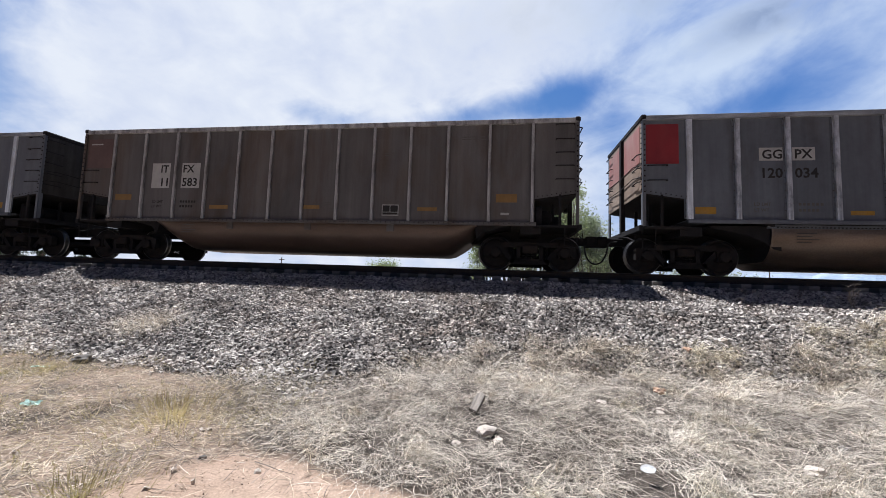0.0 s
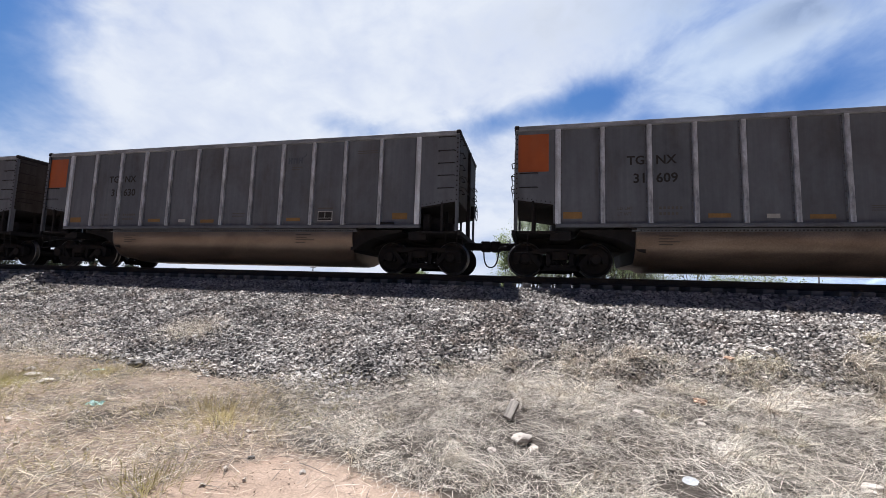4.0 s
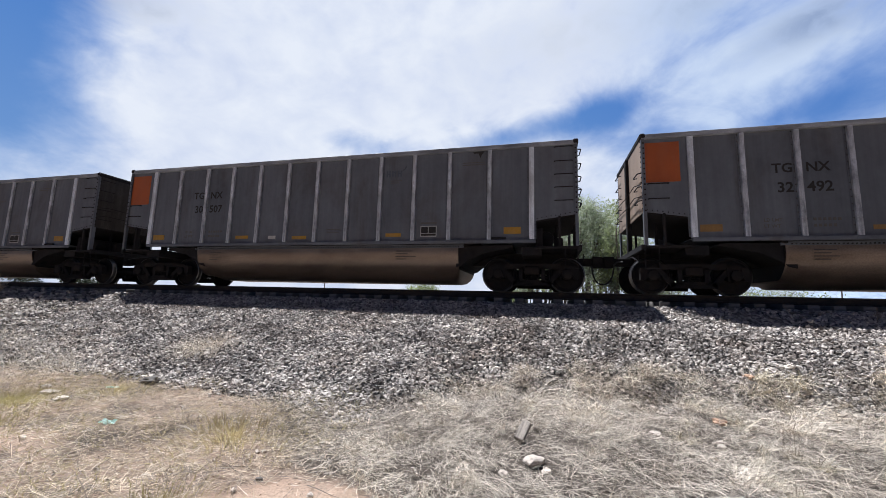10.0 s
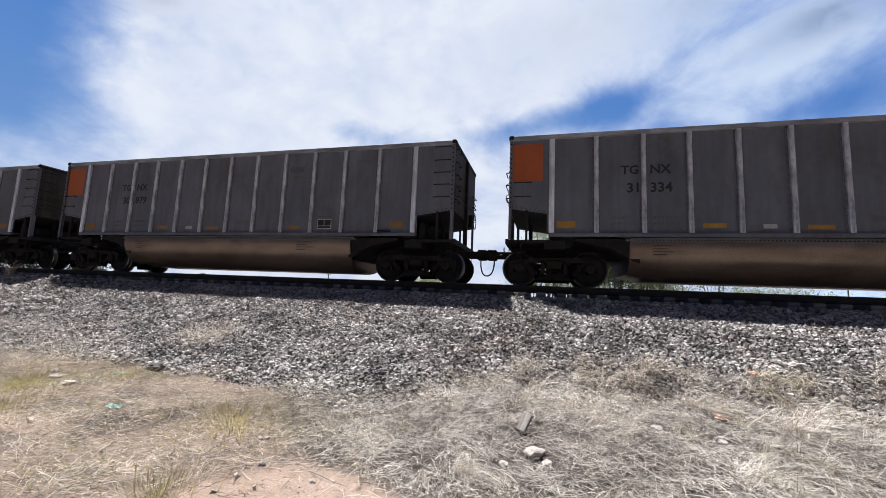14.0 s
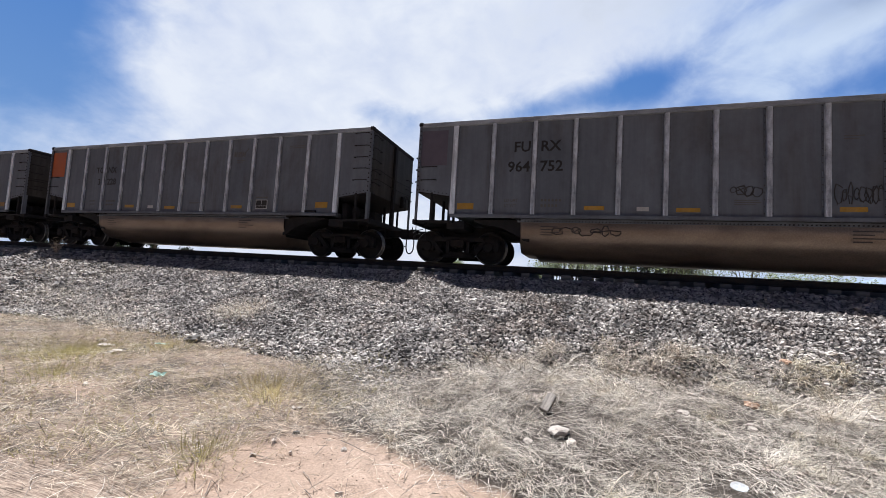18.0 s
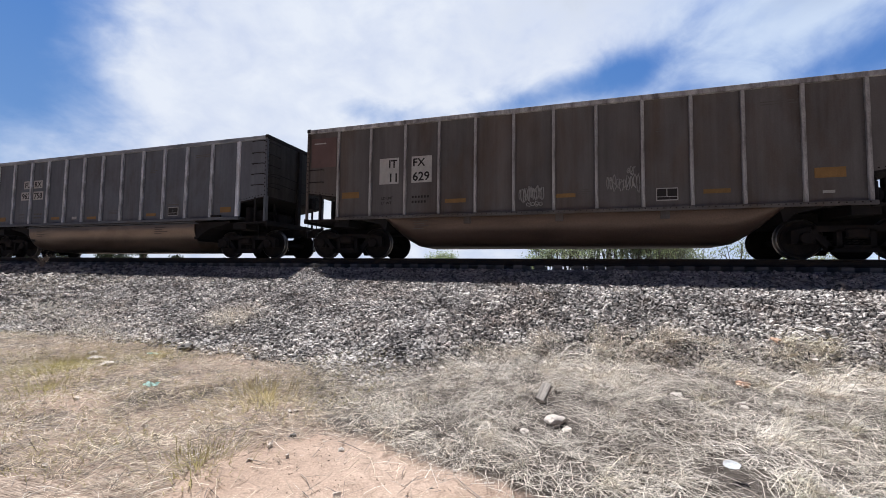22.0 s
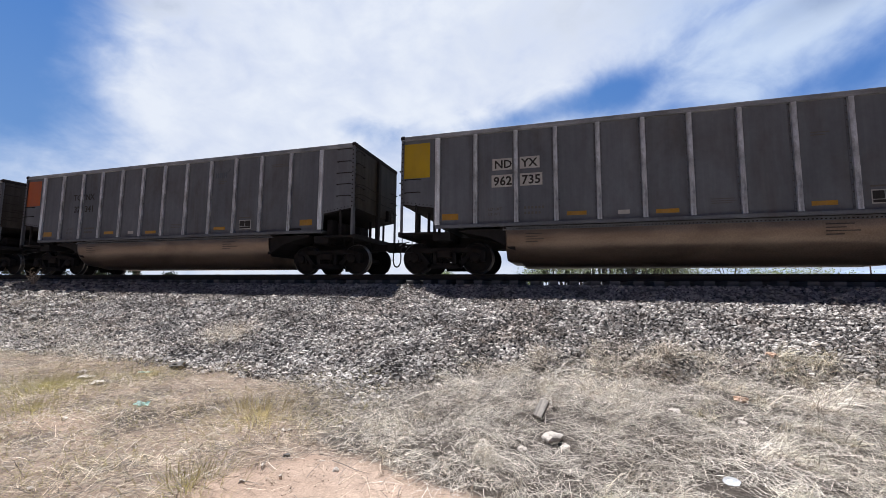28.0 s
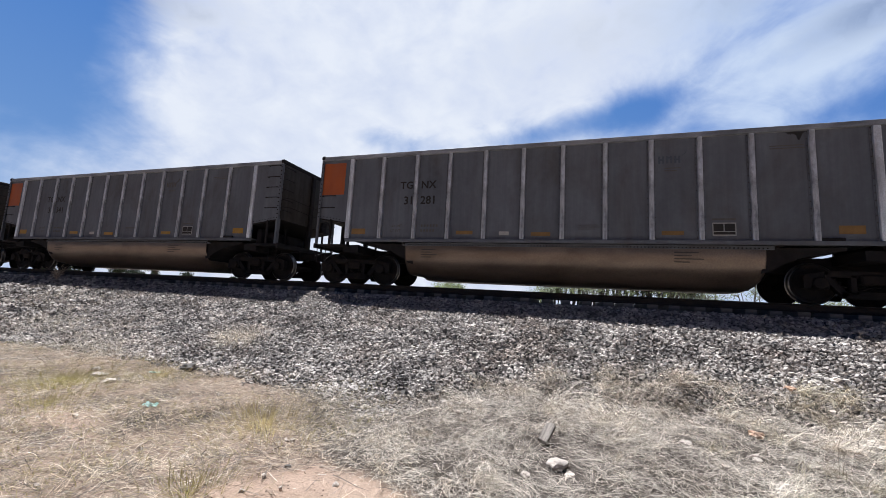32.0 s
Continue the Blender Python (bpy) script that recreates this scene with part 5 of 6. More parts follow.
# ---- bank and verge ----
def make_bank():
    def keep(x, y, rng):
        edge = np.interp(x, TOE_X, TOE_Y) - 0.15 + 0.35 * ripple(x, y, 2.1, 5)
        straw = np.interp(x, TOE_X, STRAW_Y)
        fade = np.where(y < straw, 0.45, 1.0)
        return (y > edge) & (rng.random(len(x)) < fade)

    scatter_stones("ballast", "grey crushed-stone ballast sloping down from the track", 140000, -13.5, 9.8, 4.7, 10.35, 0.0122, 0.030, 11, 0.25, keep)
    scatter_stones("far_ballast", "grey crushed-stone ballast along the bank", 16000, -30, -13.5, 5.2, 10.45, 0.024, 0.05, 12, 0.25, keep)
    scatter_stones("track_ballast", "dusty ballast stones packed round the sleepers", 6000, -26, 14, 10.35, 11.8, 0.02, 0.04, 13, 0.45)
    scatter_stones("verge_pebbles", "scattered pale pebbles on the sandy verge", 700, -11, 7, 1.8, 7.2, 0.006, 0.022, 14, 0.2, None, "stone")
    scatter_stones("soil_clods", "small sandy clods on the bare trodden soil", 2200, -3.6, 0.5, 1.7, 3.3, 0.0015, 0.005, 15, 0.3, lambda x, y, rng: rng.random(len(x)) < bare(x, y), "clod")


def straw_edge(x):
    return np.interp(x, TOE_X, STRAW_Y)


# spots kept clear of straw round the loose things: x, y, radius
CLEAR = ((-0.25, 4.75, 0.20), (-0.08, 4.04, 0.16), (0.03, 3.90, 0.10), (-0.34, 3.74, 0.10), (1.19, 3.40, 0.22), (1.28, 5.37, 0.12), (0.42, 6.17, 0.11),
         (2.22, 6.08, 0.14), (1.92, 5.25, 0.09), (-4.82, 3.66, 0.16), (-7.16, 4.53, 0.18), (-6.4, 5.5, 0.18), (3.3, 4.55, 0.1), (4.3, 4.6, 0.1))


def make_straw():
    rng = np.random.default_rng(21)
    n = 255000
    x, y = rng.uniform(-13, 8.5, n), rng.uniform(1.6, 9.4, n)
    edge = straw_edge(x)
    dens = np.clip((edge - y) / 0.55 + 0.55 + np.where(x > -1.6, 1.0, 0.5) * ripple(x, y, 1.9, 4), 0, 1) * (1 - 0.93 * bare(x, y)) * (0.66 + 0.38 * ripple(x, y, 1.3, 9) + 0.22 * ripple(x, y, 4.6, 29))
    dens *= np.where(x < -2.5, 0.95, 1.0) * np.where(y < straw_edge(x) + 0.5, 1, 0)
    for cx, cy, r in CLEAR:
        dens = dens * np.clip((np.hypot(x - cx, (y - cy) * 0.8 + 0.05) - r) / 0.06, 0.08, 1)
    m = rng.random(n) < dens
    x, y = x[m], y[m]
    n = len(x)
    left = x < -1.5 + 0.6 * ripple(x, y, 1.4, 30) - 0.45 * (y - 3.3) + rng.normal(0, 0.45, n)
    tan = rng.random(n) < 0.85
    tuss = rng.random(n) < 0.40 + 0.6 * ripple(x, y, 16.0, 65) + 0.7 * ripple(x, y, 4.4, 37) + 0.3 * ripple(x, y, 10.0, 38)
    lx, ly = x[left & tan & tuss], y[left & tan & tuss]
    ln = len(lx)
    blades("tan_straw", "fine tan dry grass matted on the sandy verge", lx, ly, rng.uniform(0.05, 0.22, ln), rng.uniform(0.002, 0.0045, ln), rng.uniform(0.0, 0.55, ln), "straw_tan", 28, 0.3,
           "dry grass", None, rng.uniform(0, 0.02, ln))
    gap = np.where(y > 4.6, 0.26, 0.32) + 0.55 * ripple(x, y, 17.0, 64) + 0.5 * ripple(x, y, 3.6, 19) + 0.45 * ripple(x, y, 9.0, 20)
    m = ~left & (rng.random(n) < gap) | left & ~tan
    x, y = x[m], y[m]
    n = len(x)
    comb = 2.9 + 1.4 * ripple(x, y, 0.7, 6) + rng.normal(0, 1.7, n)
    wild = np.where(x > -1.5, 1.0, 0.8)
    blades("dry_straw", "tangled pale dry grass lying flat on the verge", x, y, (0.06 + 0.30 * rng.random(n) ** 2) * wild, rng.uniform(0.0022, 0.0050, n), rng.uniform(0.0, 0.5, n) * wild, "straw", 22, 0.22,
           "dry grass", comb, rng.uniform(0, 0.075, n) * np.where(x > -1.5, 1.0, 0.4))
    n = 45000
    x, y = rng.uniform(-12, 8, n), rng.uniform(1.7, 8.0, n)
    m = (y < straw_edge(x) + 0.1) & (rng.random(n) < (1 - bare(x, y)) * (0.45 + 0.5 * ripple(x, y, 1.5, 15) + 0.4 * ripple(x, y, 3.6, 19)))
    x, y = x[m], y[m]
    n = len(x)
    blades("weathered_straw", "grey weathered stalks matted into the verge", x, y, rng.uniform(0.08, 0.34, n), rng.uniform(0.002, 0.004, n), rng.uniform(0.0, 0.3, n), "straw_grey", 27, 0.15,
           "dry grass", None, rng.uniform(0, 0.028, n))
    # broken bits over the whole verge, thick in the dead grass, thin over the sand
    n = 330000
    x, y = -12 + 20.0 * rng.random(n), 1.9 + 6.6 * rng.random(n) ** 1.25
    thick = np.clip((straw_edge(x) + 0.25 - y) / 0.5, 0, 1) * (1 - 0.88 * bare(x, y)) * np.where(x + 1.9 > (3.6 - y) * 1.1, 0.74, 0.36) * (0.88 + 0.65 * ripple(x, y, 2.6, 61) + 0.5 * ripple(x, y, 8.5, 62) + 0.75 * ripple(x, y, 19.0, 63))
    for px, py, r in CLEAR:
        thick = thick * np.clip((np.hypot(x - px, y - py) - r) / 0.06, 0.05, 1)
    m = rng.random(n) < thick
    x, y = x[m], y[m]
    pale = (x + 1.9 + rng.normal(0, 0.5, len(x)) > (3.6 - y) * 1.1)
    grey = rng.random(len(x)) < 0.2
    for name, label, pick, material, high in (("straw_litter", "broken pale straw thickly covering the verge", pale & ~grey, "straw", 0.05), ("grey_litter", "grey weathered bits of straw on the verge", grey, "straw_grey", 0.03),
                                              ("tan_litter", "broken tan straw strewn over the sandy verge", ~pale & ~grey, "straw_tan", 0.02)):
        n = int(pick.sum())
        litter(name, label, x[pick], y[pick], rng.uniform(0.04, 0.19, n), rng.uniform(0.0018, 0.0046, n), 0.3, high, material, 71 + len(name))
    # tussocks of bleached stalks, each a fountain from one root, combed towards the camera
    n = 760
    cx, cy = rng.uniform(-1.9, 7.6, n), rng.uniform(2.4, 8.4, n)
    keep = (cy < straw_edge(cx) + 0.15) & (cx + 1.9 > (3.6 - cy) * 1.1) & (bare(cx, cy) < 0.2) & (rng.random(n) < 0.62 + 0.5 * ripple(cx, cy, 1.6, 52))
    for px, py, r in CLEAR:
        keep &= np.hypot(cx - px, cy - py) > r + 0.12
    cx, cy = cx[keep], cy[keep]
    size, comb, many = rng.uniform(0.6, 1.25, len(cx)), rng.normal(-1.0, 0.8, len(cx)), rng.integers(25, 85, len(cx))
    k = np.repeat(np.arange(len(cx)), many)
    n = len(k)
    x, y = cx[k] + rng.normal(0, 0.055, n) * size[k], cy[k] + rng.normal(0, 0.045, n) * size[k]
    blades("bleached_stalks", "tussocks of bleached stalks leaning over the verge", x, y, rng.uniform(0.10, 0.36, n) * size[k], rng.uniform(0.0022, 0.0046, n), rng.uniform(0.15, 1.15, n), "straw_pale", 23, 0.42,
           "dry grass", comb[k] + rng.normal(0, 0.75, n))
    n = 105
    cx = rng.uniform(-1.6, 8.2, n)
    cy = straw_edge(cx) + 0.25 - 1.9 * rng.random(n) ** 1.3
    size, comb, many = rng.uniform(0.7, 1.35, n), rng.normal(-1.5, 0.9, n), rng.integers(35, 95, n)
    k = np.repeat(np.arange(n), many)
    n = len(k)
    x, y = cx[k] + rng.normal(0, 0.085, n) * size[k], cy[k] + rng.normal(0, 0.06, n) * size[k]
    blades("bank_tussocks", "pale tussocks of dead grass hanging over the foot of the ballast", x, y, rng.uniform(0.20, 0.55, n) * size[k], rng.uniform(0.0038, 0.0080, n), rng.uniform(0.1, 0.95, n), "straw_pale", 29, 0.45,
           "dry grass", comb[k] + rng.normal(0, 0.8, n))
    n = 16000
    x, y = rng.uniform(-12, -2.2, n), rng.uniform(1.8, 5.9, n)
    m = rng.random(n) < np.clip(0.45 + 0.75 * ripple(x, y, 1.2, 8), 0, 1) * (1 - bare(x, y))
    x, y = x[m], y[m]
    blades("yellow_green_grass", "short yellow-green grass thinning out over the sandy ground", x, y, rng.uniform(0.05, 0.16, len(x)), rng.uniform(0.003, 0.005, len(x)), rng.uniform(0.3, 1.3, len(x)), "grass", 24, 0.4)
    # wisps rooted among the stones
    for px, py, sx, sy, n in ((-6.95, 7.05, 0.36, 0.24, 1700), (-13.6, 6.9, 0.6, 0.4, 900), (-11.6, 6.6, 0.9, 0.45, 1500), (-15.5, 8.4, 1.6, 0.6, 1800), (-9.6, 6.1, 0.9, 0.3, 900)):
        x, y = px + rng.normal(0, sx, n), py + rng.normal(0, sy, n)
        blades("bank_straw", "thin patch of dry grass among the stones", x, y, rng.uniform(0.10, 0.30, n), rng.uniform(0.003, 0.006, n), rng.uniform(0.2, 1.2, n), "straw_pale", 25 + n % 7, 0.4, "dry grass")
    n = 700
    x, y = rng.uniform(-5, 5, n), rng.uniform(2.0, 6.4, n)
    blades("fallen_twigs", "thin brown twigs scattered over the verge", x, y, rng.uniform(0.15, 0.5, n), rng.uniform(0.004, 0.008, n), rng.uniform(0.0, 0.25, n), "twig", 26, 0.2, "twigs", None, 0.012)


def tuft(name, label, x, y, count, spread, lo, hi, material, seed):
    rng = np.random.default_rng(seed)
    a, r = rng.uniform(0, 2 * np.pi, count), np.abs(rng.normal(0, spread, count))
    ob = blades(name, label, x + r * np.cos(a), y + r * np.sin(a), rng.uniform(lo, hi, count), rng.uniform(0.003, 0.006, count), rng.uniform(0.7, 1.5, count), material, seed, 0.35, "grass", a)
    return ob


def lone(name, label, category, bm, material, x, y, turn=0.0, sink=0.0, tip=0.0):
    """One loose thing resting on the ground."""
    data = mesh_of(bm, name, M[material])
    low = min(v.co.z for v in data.vertices)
    return thing(name, label, category, at=pose(x, y, float(height(np.array(x), np.array(y))) - low - sink, tip, 0, turn), data=data)


def make_loose():
    tuft("grass_tuft", "golden dry grass tuft on sandy ground", -3.3, 3.85, 900, 0.42, 0.06, 0.24, "straw_gold", 31)
    tuft("grass_tuft", "fresh green grass tuft beside the bare soil", -2.62, 2.36, 300, 0.24, 0.05, 0.17, "grass", 32)
    tuft("grass_tuft", "sparse green grass tuft on the verge", -7.0, 3.95, 2200, 0.62, 0.05, 0.17, "grass", 33)
    tuft("grass_tuft", "small green grass tuft on the verge", -5.9, 3.2, 350, 0.3, 0.06, 0.18, "grass", 34)
    tuft("grass_tuft", "dry grass tuft at the foot of the ballast", -6.3, 4.9, 300, 0.3, 0.08, 0.2, "straw_gold", 35)
    bm = prism(bmesh.new(), [(-0.06, 0.0), (0.07, -0.02), (0.085, 0.30), (0.02, 0.345), (-0.02, 0.30), (-0.05, 0.31)], -0.035, 0.03)
    bmesh.ops.bevel(bm, geom=bm.edges[:], offset=0.008, segments=1, affect="EDGES")
    data = mesh_of(bm, "wood_chunk", M["wood"])
    thing("wood_chunk", "split chunk of weathered timber lying in dry grass", "wood", at=pose(-0.26, 4.62, 0.05, -60, 8, -14) @ Matrix.Scale(0.8, 4), data=data)
    for x, y, s, seed, mat, label in ((-0.08, 4.04, 0.145, 1, "stone", "pale smooth stone in dry grass"), (0.03, 3.90, 0.075, 2, "stone", "small pale stone beside a larger one"),
                                      (-0.34, 3.74, 0.07, 3, "stone", "small flat pale stone in dry grass"), (1.28, 5.37, 0.10, 4, "stone", "pale stone half hidden in grass"),
                                      (0.42, 6.17, 0.09, 5, "stone", "pale upright stone at the ballast foot"), (-7.16, 4.53, 0.15, 6, "stone", "flat pale stone on the verge"),
                                      (-7.6, 4.75, 0.10, 16, "stone", "flat pale stone on the verge"),
                                      (-6.4, 5.47, 0.19, 7, "stone_dark", "dark angular rock at the foot of the ballast"), (3.99, 8.0, 0.12, 8, "stone", "pale angular rock on the ballast slope"),
                                      (2.22, 6.08, 0.12, 9, "stone_orange", "orange broken rock among dry stalks"), (1.92, 5.25, 0.07, 10, "stone", "small pale stone in dry grass"),
                                      (3.3, 4.55, 0.07, 11, "stone_dark", "small dark stone in dry grass"), (4.3, 4.6, 0.08, 12, "stone", "pale stone in dry grass"),
                                      (-1.0, 5.15, 0.06, 13, "stone_dark", "small dark stone at the ballast foot"), (-1.75, 2.95, 0.045, 14, "stone", "small pale stone on bare soil"),
                                      (-2.3, 3.05, 0.05, 15, "stone_dark", "small dark stone on bare soil"), (5.1, 9.45, 0.12, 17, "stone", "large pale stone at the edge of the ballast"),
                                      (-6.54, 4.28, 0.14, 18, "stone", "flat pale stone lying in short grass"), (4.72, 6.13, 0.09, 19, "stone", "pale flat stone in dry grass"),
                                      (2.58, 3.85, 0.12, 20, "stone", "pale broken stone in dry grass"), (2.72, 3.8, 0.07, 21, "stone", "small pale stone beside a broken one"),
                                      (2.84, 5.03, 0.10, 22, "stone_dark", "dark stone half buried in dry grass"), (3.25, 7.7, 0.11, 23, "stone_orange", "rusty broken rock at the foot of the ballast"),
                                      (1.98, 5.42, 0.06, 24, "stone", "small white stone in dry grass")):
        lone("rock", label, "stone", rock(s * 0.6, seed, (1.15, 0.9, 0.38 if s > 0.12 and mat == "stone" and x < -1 else 0.6), 3), mat, x, y, seed * 37, 0.012)
    bm = bmesh.new()
    rnd = random.Random(8)
    centre = bm.verts.new((0, 0, 0.012))
    inner, outer = [], []
    for i in range(20):
        a = 2 * math.pi * i / 20
        inner.append(bm.verts.new((0.05 * math.cos(a), 0.05 * math.sin(a), 0.012 + rnd.uniform(-0.002, 0.002))))
        outer.append(bm.verts.new((rnd.uniform(0.068, 0.076) * math.cos(a), rnd.uniform(0.068, 0.076) * math.sin(a), 0.022 + rnd.uniform(-0.003, 0.003))))
    for i in range(20):
        j = (i + 1) % 20
        bm.faces.new((centre, inner[i], inner[j])), bm.faces.new((inner[i], outer[i], outer[j], inner[j]))
    bmesh.ops.solidify(bm, geom=bm.faces[:], thickness=0.004)
    data = mesh_of(bm, "paper_plate", M["paper"])
    thing("paper_plate", "small crumpled white paper plate lying in dry grass", "litter", at=pose(1.17, 3.44, 0.085, 10, -8, 0) @ Matrix.Scale(0.75, 4), data=data)
    bm = bmesh.new()
    grid = [[bm.verts.new((0.045 * i - 0.1, 0.04 * j - 0.06, 0.03 + 0.022 * math.sin(i * 1.7 + j * 2.3))) for j in range(4)] for i in range(6)]
    for i in range(5):
        for j in range(3):
            bm.faces.new((grid[i][j], grid[i + 1][j], grid[i + 1][j + 1], grid[i][j + 1]))
    bmesh.ops.solidify(bm, geom=bm.faces[:], thickness=0.003)
    data = mesh_of(bm, "plastic_scrap", M["plastic"])
    thing("plastic_scrap", "torn scrap of pale green plastic near the ballast", "litter", at=pose(-6.51, 4.96, 0.03, -8, 10, 70) @ Matrix.Scale(0.8, 4), data=data)
    thing("plastic_scrap", "scrap of mint-green plastic lying on the verge", "litter", at=pose(-4.82, 3.66, 0.04, 14, 4, 20) @ Matrix.Scale(0.7, 4), data=data)


def weed(name, label, x, y, high, stems, seed, spread=0.5, material="twig"):
    """A bare branching weed, each stem a thin rod with side twigs."""
    rnd = random.Random(seed)
    bm = bmesh.new()
    for i in range(stems):
        a, lean = rnd.uniform(0, 6.28), rnd.uniform(0.1, spread)
        h = high * rnd.uniform(0.5, 1.0)
        pts = [Vector((0.05 * math.cos(a), 0.05 * math.sin(a), 0))]
        for k in range(1, 5):
            pts.append(Vector((math.cos(a) * lean * h * (k / 4) ** 1.3, math.sin(a) * lean * h * (k / 4) ** 1.3, h * k / 4)) + Vector((rnd.uniform(-1, 1), rnd.uniform(-1, 1), 0)) * 0.03 * h)
        tube(bm, pts, 0.006, 3, 0.003)
        for k in range(2, 5):
            for s in range(2):
                b = rnd.uniform(0, 6.28)
                tube(bm, [pts[k], pts[k] + Vector((math.cos(b), math.sin(b), rnd.uniform(0.3, 1.0))) * 0.22 * h], 0.0035, 3, 0.002)
    data = mesh_of(bm, name, M[material])
    thing(name, label, "weed", at=pose(x, y, float(height(np.array(x), np.array(y))) - 0.01), data=data)


make_bank()
make_straw()
make_loose()
weed("dry_weed", "bare branching weed on the ballast shoulder", 7.05, 9.3, 0.50, 7, 51)
weed("dry_weed", "small bare weed on the ballast shoulder", 6.3, 9.6, 0.32, 5, 52)
weed("dry_weed", "dense dry weed on the far shoulder", -18.6, 9.78, 0.62, 24, 53, 0.6, "straw_tan")


# ---- beyond the railway ----
def crown_mesh(centres, count, size, material, seed):
    """Loose leaves round the limb ends, each a small folded blade."""
    rng = np.random.default_rng(seed)
    c = np.array([p for p, _ in centres])
    r = np.array([q for _, q in centres])
    k = rng.integers(0, len(c), count)
    d = rng.normal(size=(count, 3))
    d /= np.linalg.norm(d, axis=1, keepdims=True)
    p = c[k] + d * (r[k] * rng.random(count) ** 0.45)[:, None]
    u = rng.normal(size=(count, 3))
    u /= np.linalg.norm(u, axis=1, keepdims=True)
    v = np.cross(u, rng.normal(size=(count, 3)))
    v /= np.linalg.norm(v, axis=1, keepdims=True)
    s = (size * rng.uniform(0.6, 1.3, count))[:, None]
    verts = np.stack([p - u * s, p + v * s * 0.45, p + u * s, p - v * s * 0.45], 1).reshape(-1, 3)
    faces = np.arange(count * 4).reshape(-1, 4)
    return raw_mesh("crown", verts, faces, M[material])


def tree(name, label, az, far, top, width, seed, material, leaves, stems=1, leaf=0.10, base=0.35, group=""):
    """A tree or shrub at an azimuth in degrees and a distance: tapered stems, limbs, loose leaves."""
    rnd = random.Random(seed)
    x, y = far * math.sin(radians(az)), far * math.cos(radians(az))
    t = thing(name, label, "tree" if top > 4 else "bush", group, at=pose(x, y, float(height(np.array(x), np.array(y)))))
    bm = bmesh.new()
    ends = []
    for i in range(stems):
        a = rnd.uniform(0, 6.28)
        lean = rnd.uniform(0.0, 0.28) * (1 if stems > 1 else 0.3)
        root = Vector((math.cos(a), math.sin(a), 0)) * (width * 0.30 * rnd.random() if stems > 1 else 0)
        h = top * rnd.uniform(0.62, 0.86)
        r0 = 0.018 * top / (1 + 0.18 * (stems - 1)) + 0.02
        pts = [root + Vector((math.cos(a) * lean * h * u ** 1.4, math.sin(a) * lean * h * u ** 1.4, h * u - 0.1)) + Vector((rnd.uniform(-1, 1), rnd.uniform(-1, 1), 0)) * 0.02 * h for u in (0, 0.2, 0.4, 0.6, 0.8, 1.0)]
        tube(bm, pts, r0, 6, r0 * 0.25)
        for k in range(2, 6):
            for s in range(3 if stems < 4 else 2):
                b = rnd.uniform(0, 6.28)
                reach = width * rnd.uniform(0.16, 0.42) * (1.15 - k / 9)
                e = pts[k] + Vector((math.cos(b) * reach, math.sin(b) * reach, reach * rnd.uniform(0.35, 1.1)))
                m = pts[k].lerp(e, 0.5) + Vector((0, 0, -0.06 * reach))
                tube(bm, [pts[k], m, e], r0 * 0.35, 4, r0 * 0.10)
                if e.z > top * base:
                    ends.append((tuple(e), width * rnd.uniform(0.15, 0.30)))
                    ends.append((tuple(m.lerp(e, 0.6)), width * rnd.uniform(0.12, 0.22)))
        ends.append((tuple(pts[-1]), width * 0.17))
    part("trunk", bm, M["bark"], t, "thin dark trunks and limbs" if stems > 1 else "tapered trunk with limbs")
    if leaves:
        put("crown", crown_mesh(ends, leaves, leaf, material, seed), t, None, "loose crown of small spring leaves")


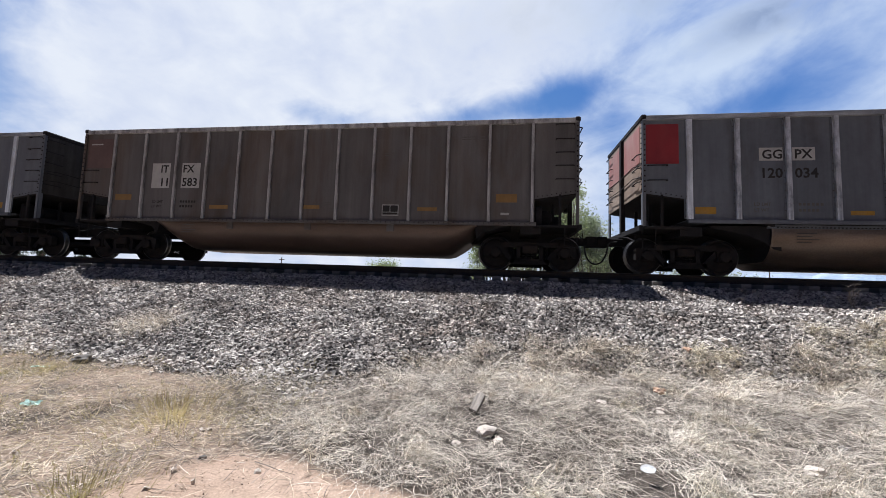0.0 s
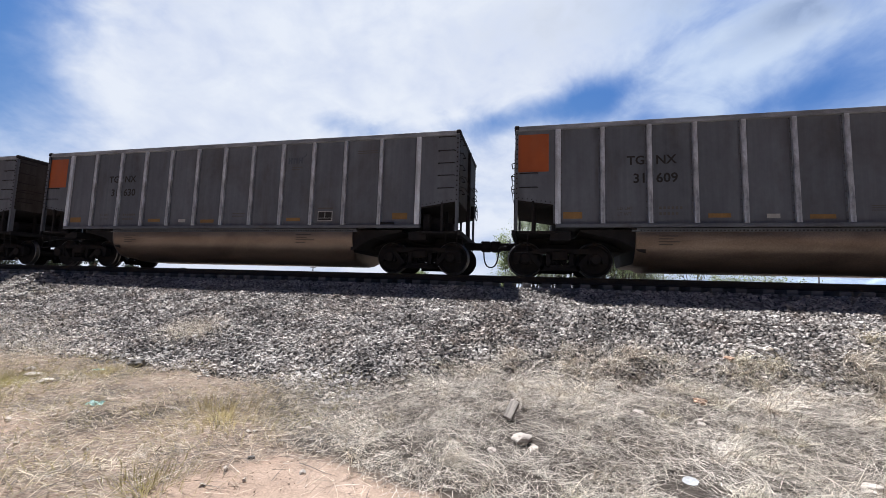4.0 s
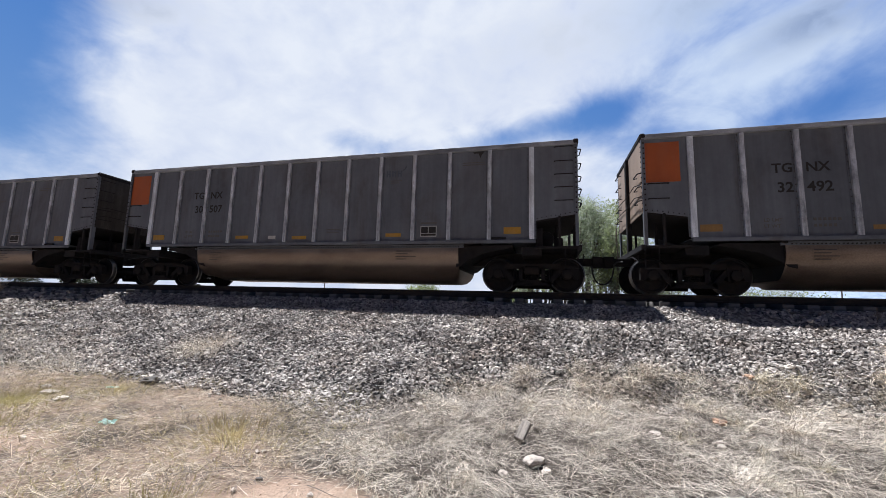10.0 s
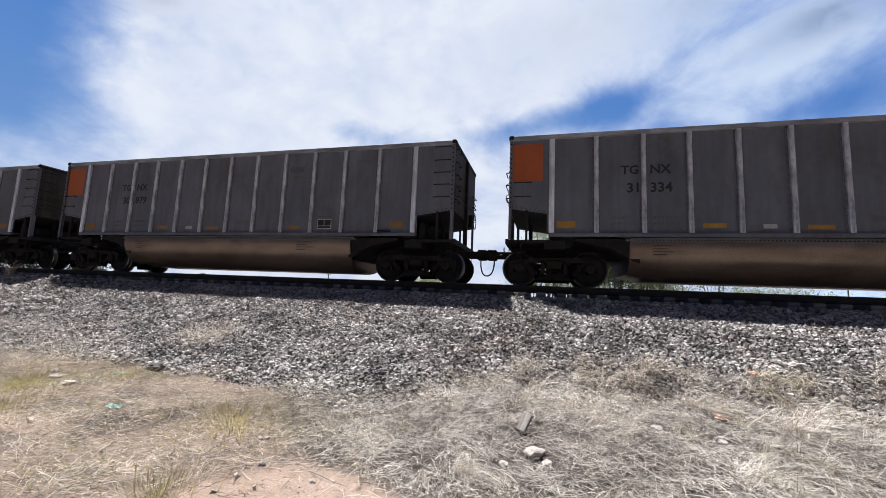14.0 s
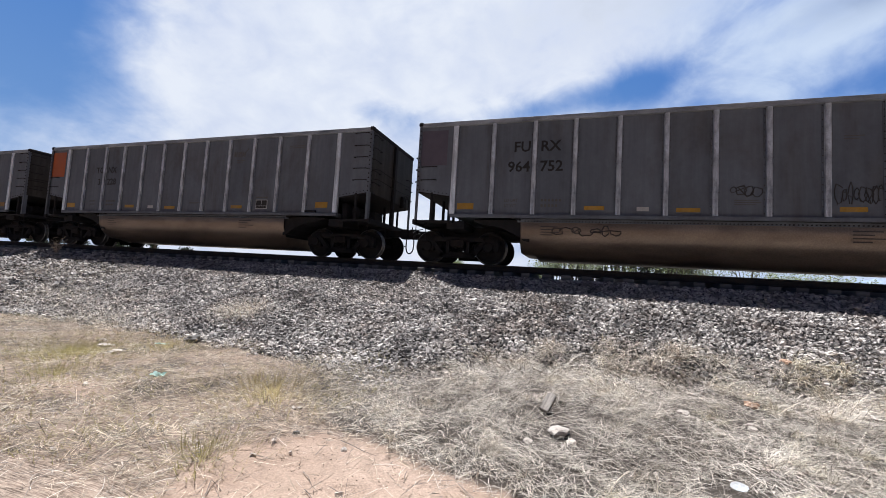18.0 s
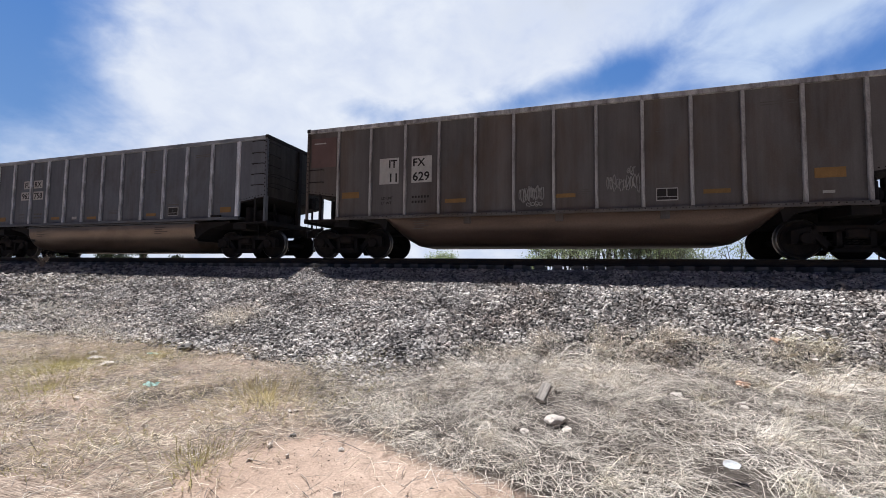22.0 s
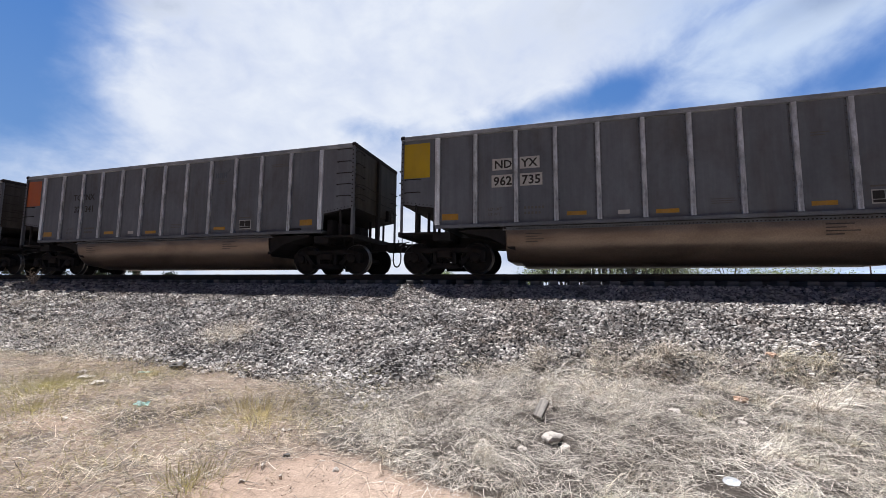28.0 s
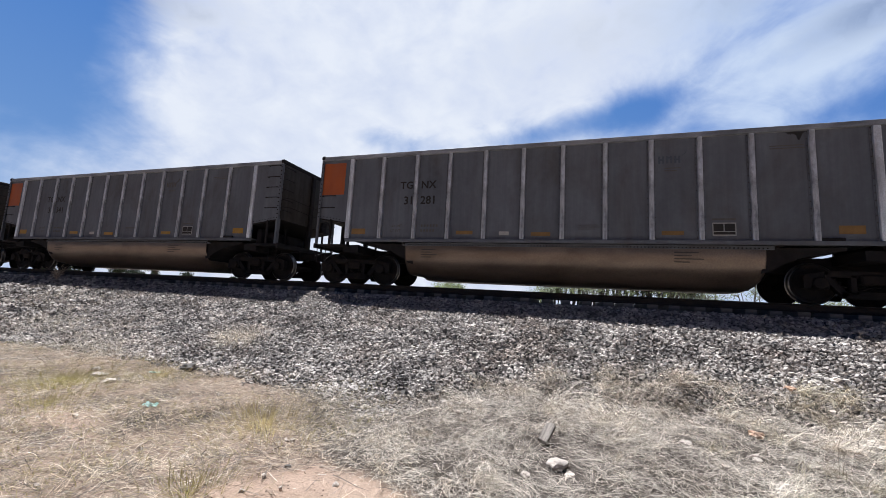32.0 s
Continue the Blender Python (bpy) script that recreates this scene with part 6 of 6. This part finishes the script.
def make_beyond():
    g = "trees beyond the railway"
    rows = ((-2.0, 47, 8.6, 3.8, 64, "leaf", 5500), (0.8, 45, 12.0, 4.6, 67, "leaf_pale", 8500), (3.6, 44, 14.6, 5.4, 61, "leaf_pale", 12000), (6.4, 47, 15.0, 5.4, 62, "leaf_pale", 12000),
            (9.2, 45, 12.6, 5.0, 68, "leaf", 9000), (11.6, 44, 10.6, 4.6, 63, "leaf_pale", 8500), (14.2, 46, 8.0, 4.0, 69, "leaf_pale", 5000))
    for az, far, top, width, seed, leaves, count in rows:
        tree("poplar", "slender leafy tree in pale spring leaf beyond the railway", az, far, top, width, seed, leaves, count, 9, 0.13, 0.30, g)
    tree("bush", "rounded pale green bush beyond the railway", -17.0, 42, 3.55, 3.6, 65, "leaf", 4000, 6, 0.10, 0.3)
    tree("bush", "low green bush beyond the railway", -4.6, 44, 3.35, 2.6, 66, "leaf", 1500, 6, 0.09, 0.3)
    rnd = random.Random(9)
    for i in range(17):
        az = -3 + i * 2.05 + rnd.uniform(-0.6, 0.6)
        top = 4.6 if az < 22 else 3.2
        tree("thicket_shrub", "bare-stemmed shrub just coming into leaf", az, 40 + rnd.uniform(-2, 5), top * rnd.uniform(0.85, 1.15), 2.8, 70 + i, "leaf" if i % 3 else "leaf_pale", 420 if az < 20 else 700, 7, 0.08, 0.55, "thicket along the railway")
    for i, (az, far, top, w) in enumerate(((-57.8, 260, 9.6, 9), (-56.2, 270, 8.8, 12), (-54.2, 255, 9.4, 6), (-51.0, 280, 9.0, 10), (-60.5, 270, 9.2, 14), (-63, 260, 8.8, 12), (-46, 300, 8.6, 7))):
        tree("far_tree", "dark tree far off on the plain", az, far, top, w, 90 + i, "conifer", 900, 2, 0.6, 0.1, "far trees")
    # line poles
    for az, far, high in ((-30.8, 85, 5.1), (31.0, 90, 6.0), (-54.0, 120, 4.6)):
        x, y = far * math.sin(radians(az)), far * math.cos(radians(az))
        p = thing("utility_pole", "weathered wooden utility pole beyond the railway", "pole", "line poles", at=pose(x, y, 0))
        part("post", tube(bmesh.new(), [(0, 0, -0.3), (0, 0, high)], 0.13, 8, 0.09), M["bark"], p)
        part("crossarm", box(bmesh.new(), -0.6, 0.6, -0.05, 0.05, high - 0.5, high - 0.38), M["bark"], p)
    # far range
    bm = bmesh.new()
    cols = []
    for i in range(60):
        az = radians(8 + i * 1.15)
        d = 3900
        h = 95 + 60 * noise.noise(Vector((i * 0.16, 2, 0))) + 34 * noise.noise(Vector((i * 0.55, 7, 0))) + 75 * min(1, max(0, (i - 10) / 16))
        cols.append([bm.verts.new((dd * math.sin(az), dd * math.cos(az), z)) for dd, z in ((d - 500, -5), (d - 220, h * 0.45), (d, h), (d + 400, -5))])
    for a, b in zip(cols, cols[1:]):
        for k in range(3):
            bm.faces.new((a[k], a[k + 1], b[k + 1], b[k]))
    thing("mountain_range", "hazy blue mountain ridge on the horizon", "mountains", kind="structure", data=mesh_of(bm, "mountain_range", M["peak"]))


make_beyond()


# ---- what moves: the train and its wheels ----
def motions():
    for n, car, wheels in CARS:
        walk(car, [(t, pose(along(t) - PITCH * n, TRACK_Y, RAIL_Z)) for t in range(0, 33)])
        near = [i for i in range(0, 961) if abs(along(i / 30) - PITCH * n) < 34]
        if not near:
            continue
        times = sorted({0, 960, *near})
        spin = {0: along(near[0] / 30), 960: along(near[-1] / 30)}
        for w in wheels:
            spot = w.matrix_basis.translation.copy()
            walk(w, [(i / 30, Matrix.Translation(spot) @ Matrix.Rotation((spin.get(i, along(i / 30)) if i not in near else along(i / 30)) / WHEEL_R, 4, "Y")) for i in times])


motions()
